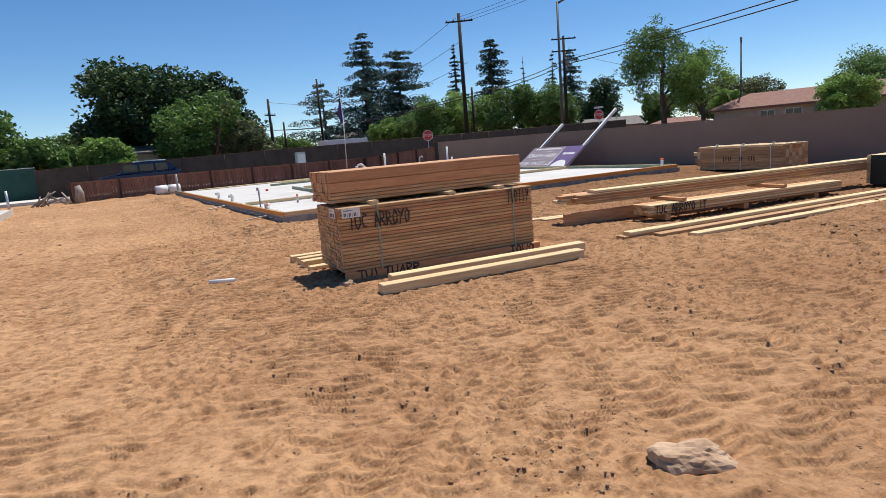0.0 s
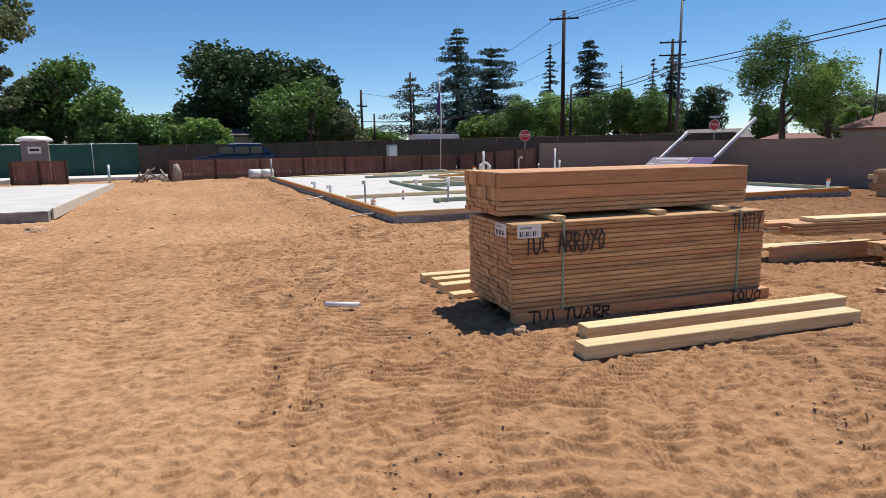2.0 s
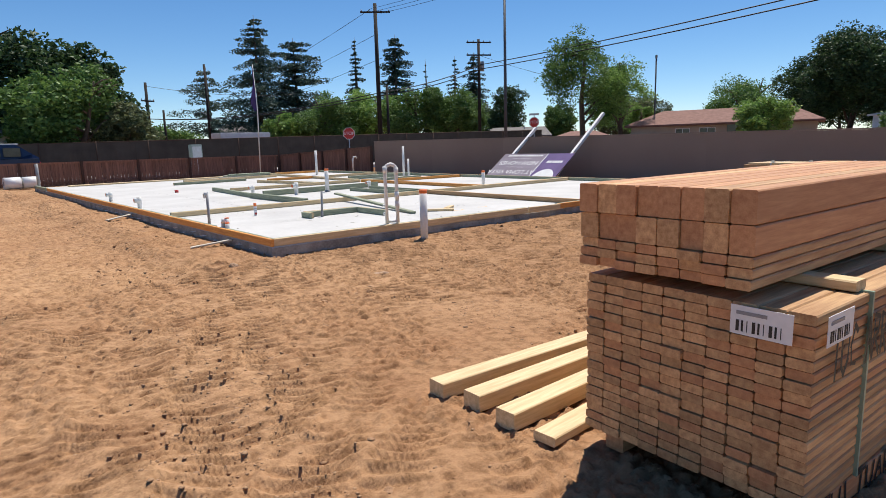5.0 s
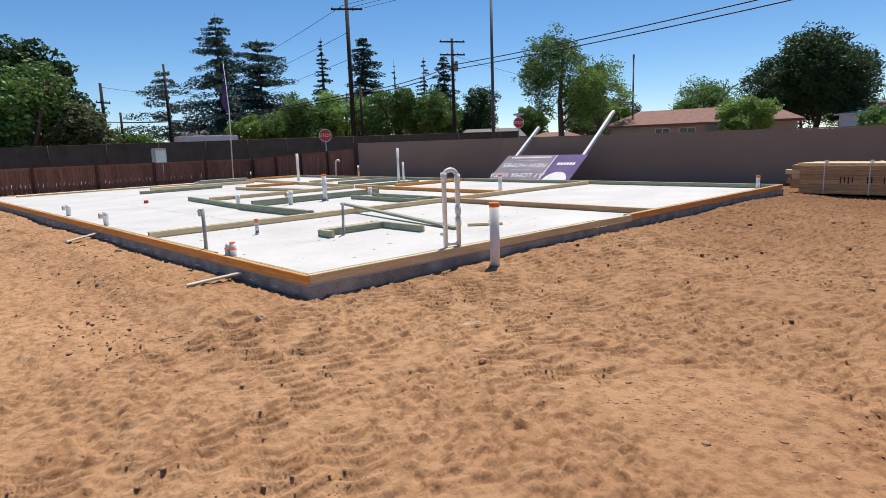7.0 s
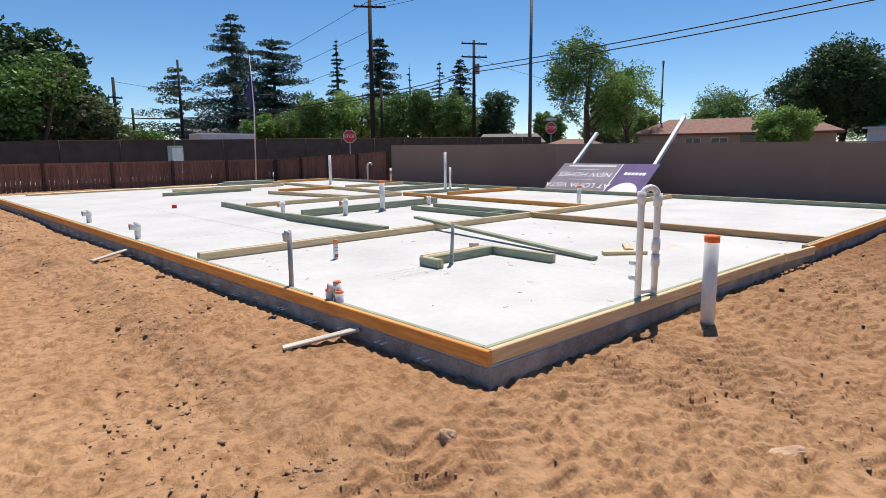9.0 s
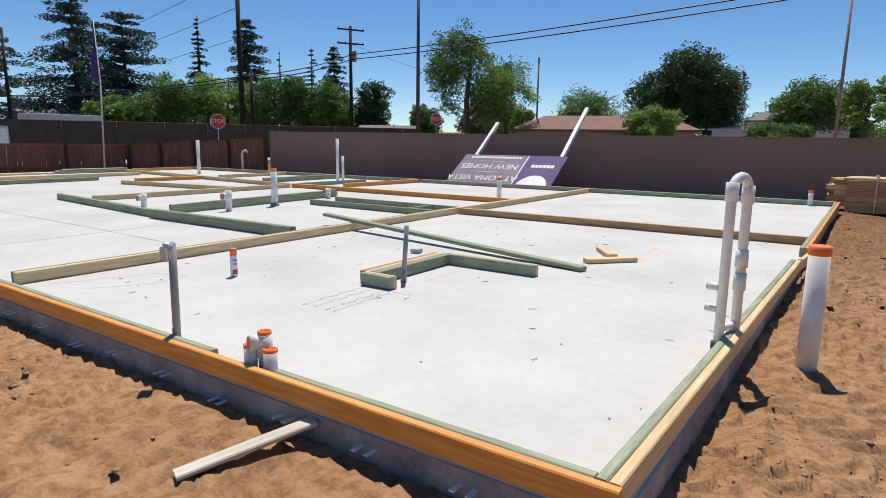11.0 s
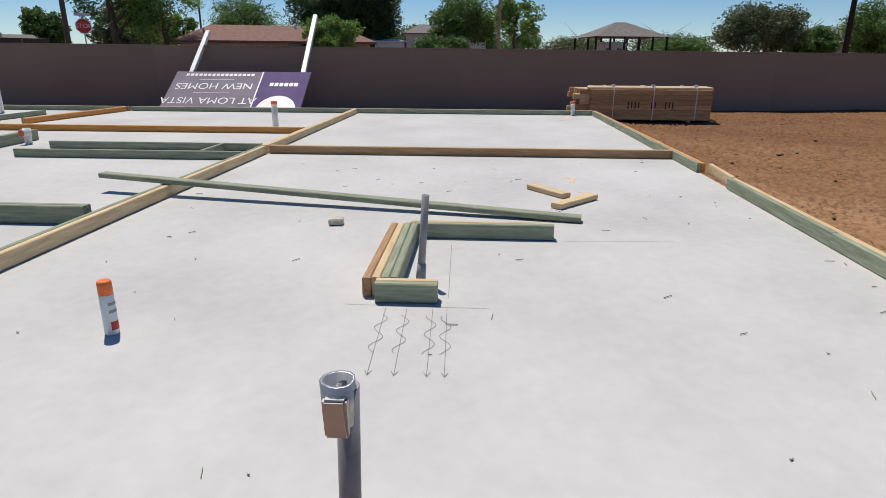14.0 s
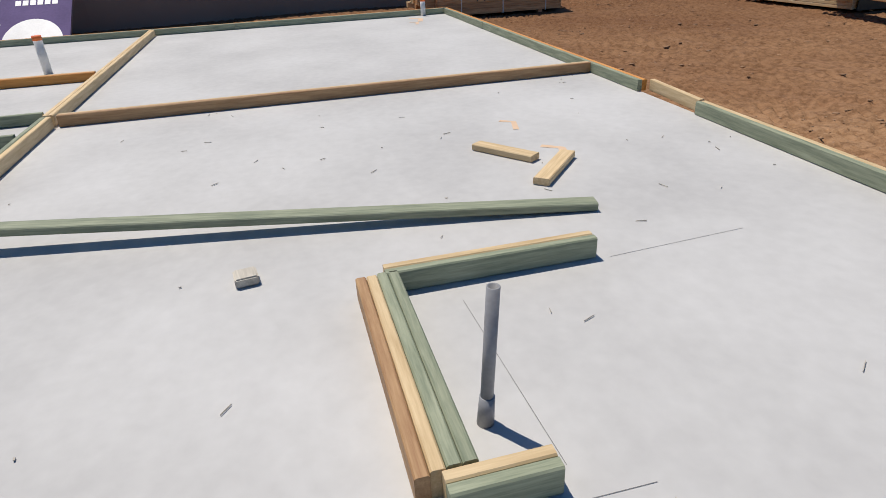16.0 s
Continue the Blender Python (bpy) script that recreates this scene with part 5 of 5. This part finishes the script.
def conifer(x, y, h, w, mat, label, seed, tiers=26, droop=0.25, leaf=0.32, gap=0.0, start=0.12, power=0.9):
    g = np.random.default_rng(seed)
    ob = thing("conifer", x, y, 0, 0, label, "tree")
    bm = bmesh.new()
    tube(bm, [(0, 0, 0), (0.02 * h * g.normal() * 0.3, 0, h * 0.5), (0, 0, h)], [0.022 * h, 0.014 * h, 0.02], 8)
    cs, ss = [], []
    for k in range(tiers):
        t = start + (0.99 - start) * k / tiers + g.normal() * 0.006
        L0 = w / 2 * (1 - t) ** power / (1 - start) ** power + 0.05
        for j in range(int(g.integers(4, 7))):
            if g.random() < gap:
                continue
            a = g.uniform(0, 6.28)
            L = L0 * g.uniform(0.6, 1.25)
            z = t * h
            e = Vector((math.cos(a) * L, math.sin(a) * L, z - L * droop + 0.12 * L))
            tube(bm, [(0, 0, z), e], [0.035, 0.01], 4, cap=False)
            m = max(2, int(L / 0.3))
            for i in range(m):
                f = (i + 0.8) / m
                cs.append((e.x * f, e.y * f, z + (e.z - z) * f - 0.25 * droop * f * f * L))
                ss.append(0.14 + 0.26 * L * (1 - abs(f - 0.6)) * 0.55)
    part("trunk", bm, BARK, ob)
    leaves("crown", cs, ss, mat, ob, leaf * 0.75, 16, seed + 1, 0.25, 0.15)
    return ob


# across the street
broadleaf(1.6, 45.5, 10.8, 12.7, LEAF_DEEP, "large dense dark green tree", 11, 0.12, 0.42, 1.5, lobes=16, clump=0.12)
broadleaf(6.6, 45.0, 9.1, 7.2, LEAF_DEEP, "dark green tree with ragged crown", 12, 0.15, 0.40, 1.1)
broadleaf(4.3, 37.5, 6.6, 7.0, LEAF_MID, "rounded mid green tree behind the brown fence", 13, 0.10, 0.30, 1.3)
broadleaf(7.6, 38.0, 4.5, 4.0, LEAF_OLIVE, "olive shrub behind the brown fence", 14, 0.1, 0.26, name="shrub")
broadleaf(-10.5, 39.5, 7.8, 7.0, LEAF_MID, "ragged mid green tree across the street", 15, 0.12, 0.32)
broadleaf(-13.6, 41.0, 6.6, 5.5, LEAF_OLIVE, "olive green tree across the street", 16, 0.12, 0.32)
broadleaf(-6.0, 37.5, 4.6, 4.2, LEAF_MID, "green shrub behind the screened fence", 17, 0.1, 0.28, name="shrub")
broadleaf(-8.3, 37.0, 4.2, 3.5, LEAF_MID, "green shrub behind the screened fence", 18, 0.1, 0.28, name="shrub")
broadleaf(-2.3, 36.5, 4.0, 3.4, LEAF_LIGHT, "light green shrub behind the screened fence", 19, 0.1, 0.26, name="shrub")
broadleaf(-19.5, 38.0, 4.9, 5.5, LEAF_MID, "green shrub behind the screened fence", 20, 0.1, 0.3, name="shrub")
broadleaf(-13.5, 36.5, 3.4, 3.3, LEAF_MID, "green shrub behind the screened fence", 21, 0.1, 0.28, name="shrub")
broadleaf(-16.0, 44.0, 5.3, 4.4, LEAF_DEEP, "dark green distant leafy tree", 22, 0.1, 0.34)
for x_, y_, h_, w_, s_ in ((10.5, 60, 4.2, 5.0, 23), (14.5, 66, 4.0, 6, 24), (-4.0, 62, 6.0, 7, 25), (21, 75, 4.5, 8, 26), (-24, 50, 7, 8, 27)):
    broadleaf(x_, y_, h_, w_, LEAF_MID, "distant mid green leafy tree", s_, 0.1, 0.4, 0.6)
# tall eucalyptus with open limbs
eu = thing("tree", -15.4, 36.0, 0, 0, "tall eucalyptus with pale bare limbs and open crown", "tree")
g = np.random.default_rng(5)
bm = bmesh.new()
cs, ss = [], []
for k in range(9):
    a, lean = g.uniform(0, 6.28), g.uniform(0.8, 3.2)
    z1 = g.uniform(8.0, 12.5)
    mid = Vector((math.cos(a) * lean * 0.35, math.sin(a) * lean * 0.35, z1 * 0.5))
    e = Vector((math.cos(a) * lean, math.sin(a) * lean, z1))
    tube(bm, [(0.1 * math.cos(a), 0.1 * math.sin(a), 0.2), mid, e], [0.24, 0.15, 0.05], 7)
    for j in range(9):
        cs.append(e + Vector((g.normal() * 0.9, g.normal() * 0.9, g.normal() * 0.9)))
        ss.append(0.75)
    for j in range(3):
        cs.append(mid + Vector((g.normal() * 1.5, g.normal() * 1.5, 1.2 + g.normal())))
        ss.append(0.5)
part("trunk", bm, BARK_PALE, eu)
leaves("crown", cs, ss, LEAF_OLIVE, eu, 0.3, 95, 6, 0.6, 0.4)
# cedars and firs
conifer(35.2, 77.9, 19.9, 14.4, NEEDLE_BLUE, "tall dark blue green cedar with layered boughs", 31, 30, 0.15, 0.36, 0.05, power=0.75)
conifer(40.6, 77.1, 17.1, 13.6, NEEDLE_BLUE, "dark blue green cedar with a flat top", 32, 26, 0.1, 0.36, 0.05, power=0.45)
conifer(29.8, 83.1, 13.2, 13.4, NEEDLE_BLUE, "sparse blue green cedar tree", 33, 14, 0.1, 0.34, 0.35, power=0.6)
conifer(51.2, 77.1, 18.2, 5.8, NEEDLE, "slender dark green fir tree", 34, 30, 0.2, 0.3, 0.25)
conifer(52.4, 68.1, 17.4, 9.1, NEEDLE, "dense dark green fir tree", 35, 34, 0.2, 0.32, 0.0, power=0.55)
conifer(68.9, 73.4, 16.1, 6.2, NEEDLE, "thin sparse dark fir tree", 36, 22, 0.2, 0.3, 0.5)
conifer(65.9, 65.6, 15.5, 7.0, NEEDLE, "narrow dark green fir tree", 37, 30, 0.2, 0.32, 0.05, power=0.6)
conifer(63.6, 74.9, 15.5, 3.7, NEEDLE, "bare thin dark fir tree", 38, 14, 0.1, 0.2, 0.6)
for x_, y_, h_, w_, mt, s_ in ((35.8, 60.6, 6.7, 7.9, LEAF_MID, 41), (42.4, 59.9, 7.5, 7.6, LEAF_LIGHT, 42), (44.8, 54.0, 7.7, 7.2, LEAF_MID, 43), (49.0, 51.3, 7.5, 7.2, LEAF_MID, 44), (53.1, 58.4, 6.6, 7.8, LEAF_DEEP, 45), (38.8, 65.1, 5.9, 7.2, LEAF_OLIVE, 46), (31.3, 63.6, 5.0, 4.1, LEAF_LIGHT, 47)):
    broadleaf(x_, y_, h_ * 1.2, w_, mt, "leafy green shrub behind the brown fence", s_, 0.08, 0.3, 1.0, name="shrub")
broadleaf(64.0, 56.9, 9.3, 7.6, LEAF_DEEP, "dark green tree beyond the houses", 48, 0.12, 0.32)
broadleaf(71.1, 53.1, 6.6, 5.9, LEAF_MID, "green tree beyond the houses", 49, 0.12, 0.32)
# behind the long wall
broadleaf(43.8, 28.0, 11.3, 7.6, LEAF_MID, "green tree with an open ragged crown behind the wall", 51, 0.2, 0.22, 0.9, clump=0.14)
broadleaf(46.0, 25.4, 8.4, 7.0, LEAF_LIGHT, "light green tree behind the wall", 52, 0.18, 0.2, 1.1)
broadleaf(90.0, 20.3, 14.6, 15.5, LEAF_DEEP, "large rounded dark green tree", 53, 0.10, 0.36, 2.4, lobes=34, clump=0.10)
broadleaf(45.7, 12.9, 4.3, 4.4, LEAF_LIGHT, "light green bush behind the wall", 54, 0.1, 0.2, name="shrub")
broadleaf(54.3, 5.2, 3.3, 5.0, LEAF_MID, "green bush behind the wall", 55, 0.1, 0.22, name="shrub")
broadleaf(61.5, 3.5, 7.0, 7.3, LEAF_MID, "rounded green tree behind the wall", 56, 0.15, 0.24, 1.2)
broadleaf(43.5, -0.6, 5.4, 3.5, LEAF_LIGHT, "thin young tree with tufts of leaves", 57, 0.4, 0.2, 0.35, lobes=6)
broadleaf(64.1, -25.9, 6.5, 8.6, LEAF_OLIVE, "broad olive green tree behind the wall", 58, 0.15, 0.26, 1.2)
broadleaf(66.8, -31.9, 5.2, 4.7, LEAF_MID, "green tree behind the wall", 59, 0.15, 0.26)
broadleaf(52.8, -31.0, 6.6, 7.2, LEAF_MID, "leafy green tree behind the wall", 60, 0.12, 0.22, 1.3)
broadleaf(54.5, -40.6, 6.1, 6.9, LEAF_OLIVE, "olive green tree behind the wall", 61, 0.12, 0.24)
broadleaf(51.0, 26.8, 4.8, 3.1, LEAF_LIGHT, "thin young tree in front of the house", 62, 0.35, 0.2, 0.4, lobes=6)
for k, (x_, y_, h_, w_) in enumerate(((123.6, 46.9, 12.6, 18.1), (130.6, 32.9, 11.9, 16.1), (106.1, 41.6, 10.0, 10.1), (137.6, 13.6, 8.2, 16.1), (141.1, -5.6, 6.7, 16.1), (132.4, -35.4, 6.3, 18.1), (123.6, 3.1, 8.5, 8.0), (144.6, -21.4, 5.9, 20.1), (116.6, -56.4, 7.2, 20.1), (94.4, 53.1, 8.8, 10.3), (149.9, 24.1, 9.1, 18.1), (79.4, 47.1, 8.0, 8.6), (109.6, -31.9, 4.8, 14.1))):
    broadleaf(x_, y_, h_, w_, LEAF_OLIVE if k % 2 else LEAF_MID, "distant hazy green tree", 70 + k, 0.1, 0.4, 0.6)

# ---- stones and clods ----
def stone_mesh(seed, sub=2):
    bm = bmesh.new()
    bmesh.ops.create_icosphere(bm, subdivisions=sub, radius=0.5)
    for v in bm.verts:
        k = 1 + 0.42 * noise.noise(v.co * 2.1 + Vector((seed, 0, 0))) + 0.22 * abs(noise.noise(v.co * 5 + Vector((0, seed, 0)))) + 0.06 * noise.noise(v.co * 14)
        v.co = Vector((v.co.x * k, v.co.y * k, max(-0.2, v.co.z * k)))
    for f in bm.faces:
        f.smooth = False
    me = bpy.data.meshes.new("stone")
    bm.to_mesh(me)
    bm.free()
    return me


def stone(x, y, sx, sy, sz, rz, label, seed, mat=ROCK, name="rock"):
    me = stone_mesh(seed, 4)
    for v in me.vertices:
        v.co.x, v.co.y, v.co.z = v.co.x * sx, v.co.y * sy, (v.co.z + 0.2) * sz
    ob = mesh_part(name, me, mat, None, pose(x, y, gz(x, y) - 0.02, 0, 0, rz))
    return tagged(ob, label, "rock")


stone(-1.165, -10.30, 0.30, 0.19, 0.15, -35, "flat tan field stone on the soil", 3.0)
stone(0.55, -1.24, 0.24, 0.11, 0.08, -30, "long dark stone on the soil", 5.0)
stone(-0.60, -0.20, 0.10, 0.08, 0.09, 10, "brown stone on the soil", 6.0)
stone(-1.02, -6.02, 0.16, 0.12, 0.09, 0, "grey stone beside the lumber stack", 7.0)
g_ = np.random.default_rng(17)
for cx, cy, spread, count_ in ((-0.15, -1.75, 0.16, 9), (-0.75, -2.55, 0.12, 5), (-2.35, -4.4, 0.2, 5)):
    for k in range(count_):
        z_ = float(g_.uniform(0.025, 0.065))
        stone(cx + float(g_.normal()) * spread, cy + float(g_.normal()) * spread * 0.7, z_ * 1.3, z_, z_ * 0.7, float(g_.uniform(0, 180)), "brown broken lump of dry soil on the ground", 40 + k + cx, CLOD, "soil_lump")
stone(-6.9, 2.9, 0.55, 0.3, 0.2, 10, "broken concrete lump on the soil", 8.0)
stone(-5.9, 3.0, 0.35, 0.25, 0.16, 50, "broken concrete lump on the soil", 9.0)

# loose clods over the worked soil
g = np.random.default_rng(99)
protos = []
for k in range(4):
    me = stone_mesh(20 + k * 3.3, 1)
    protos.append((np.array([v.co[:] for v in me.vertices]), np.array([p.vertices[:] for p in me.polygons])))
cv, cf, count = [], [], 0


def scatter(n, x0, x1, y0, y1, lo, hi):
    global count
    X, Y = g.uniform(x0, x1, n), g.uniform(y0, y1, n)
    keep = waves(X, Y, 1.8, seed=60) + g.normal(0, 0.4, n) > 0.35
    keep &= ~((X > -0.02) & (X < 11.2) & (Y > -0.1) & (Y < 18.9))
    keep &= ~((X < -5.9) & (Y > 4.9) & (Y < 18.4))
    X, Y = X[keep], Y[keep]
    Zs = soil_height(X, Y)
    S = lo * (hi / lo) ** (g.random(len(X)) ** 2.2)
    for x, y, z, s in zip(X, Y, Zs, S):
        v, f = protos[int(g.integers(4))]
        a = g.uniform(0, 6.28)
        c, sn = math.cos(a), math.sin(a)
        w = v * np.array([s, s * g.uniform(0.6, 1), s * g.uniform(0.16, 0.30)])
        cv.append(np.stack([w[:, 0] * c - w[:, 1] * sn + x, w[:, 0] * sn + w[:, 1] * c + y, w[:, 2] + z], 1))
        cf.append(f + count)
        count += len(v)


scatter(60000, -5.5, 3.5, -11.5, 0.2, 0.007, 0.026)
scatter(6000, -1.8, 0.0, 0.0, 12, 0.010, 0.05)
scatter(900, -6, 0, 0.5, 24, 0.03, 0.14)
scatter(6000, 3, 14, -9, -0.3, 0.018, 0.08)
scatter(1100, -1.6, 4.5, -3.8, -0.3, 0.015, 0.05)
scatter(700, -2.6, -0.9, -6.0, -1.0, 0.015, 0.045)
clods = mesh_part("soil_clods", pydata("soil_clods", np.concatenate(cv).tolist(), np.concatenate(cf).tolist(), True), CLOD)
tagged(clods, "loose brown clods of dry soil", "soil", kind="stuff")

# ---- marks on the slab ----
mk = thing("pencil_marks", 0, 0, SZ + 0.0015, 0, "thin pencil layout lines and squiggles on the slab", "marking", kind="stuff")


def stroke(pts, w, mat, name="pencil_line"):
    bm = bmesh.new()
    pts = [Vector((*p, 0)) for p in pts]
    prev = None
    for i, p in enumerate(pts):
        t = (pts[min(i + 1, len(pts) - 1)] - pts[max(i - 1, 0)]).normalized()
        nrm = Vector((-t.y, t.x, 0)) * w / 2
        cur = bm.verts.new(p + nrm), bm.verts.new(p - nrm)
        if prev:
            bm.faces.new((prev[0], prev[1], cur[1], cur[0]))
        prev = cur
    return part(name, bm, mat, mk)


for y0 in (2.44, 2.35, 2.24, 2.18):
    stroke([(1.58, y0), (1.0, y0 - 0.02)], 0.0022, PENCIL)
    stroke([(1.5 - 0.02 * i, y0 + 0.022 * math.sin(i * 0.75 + y0 * 9) - 0.0007 * i) for i in range(18)], 0.0025, PENCIL)
    for s in (-1, 1):
        stroke([(1.0, y0 - 0.02), (1.03, y0 - 0.02 + s * 0.012)], 0.0022, PENCIL)
stroke([(1.59, 2.0), (1.6, 2.62)], 0.002, PENCIL)
stroke([(2.62, 1.55), (2.66, 0.9)], 0.002, PENCIL)
stroke([(1.7, 2.18), (2.5, 2.2)], 0.002, PENCIL)
stroke([(0.3, 4.25), (0.95, 4.0), (1.05, 3.75), (0.75, 3.7), (0.4, 3.9)], 0.004, PENCIL)
stroke([(1.78, 4.5), (1.86, 6.8), (1.9, 12)], 0.008, PENCIL, "saw_joint")
stroke([(0.1, 6.3), (2.7, 6.5)], 0.008, PENCIL, "saw_joint")
for x0, y0, w in ((10.3, 0.5, 0.16), (10.0, 0.62, 0.1), (3.72, 1.2, 0.10), (4.4, 1.25, 0.08)):
    stroke([(x0, y0), (x0 + w * 2.2, y0 - w * 0.6), (x0 + w * 3, y0 + w * 0.4)], w * 0.5, CHALK, "chalk_mark")
# wood slivers and nails lying about
sv = thing("slivers", 0, 0, SZ + 0.002, 0, "tiny wood slivers and crumbs lying on the slab", "debris", kind="stuff")
bm = bmesh.new()
for k in range(80):
    x_, y_ = g.uniform(0.2, 6), g.uniform(0.1, 4.3)
    L = g.uniform(0.01, 0.06) if k % 3 else g.uniform(0.006, 0.014)
    a = g.uniform(0, 3.14)
    w_ = 0.002 if k % 3 else L * 0.4
    m_ = Matrix.Translation((x_, y_, 0.003)) @ Matrix.Rotation(a, 4, "Z") @ Matrix.Diagonal((L, w_, 0.004, 1))
    bmesh.ops.create_cube(bm, size=1, matrix=m_)
part("sliver", bm, WOOD_GREY, sv)
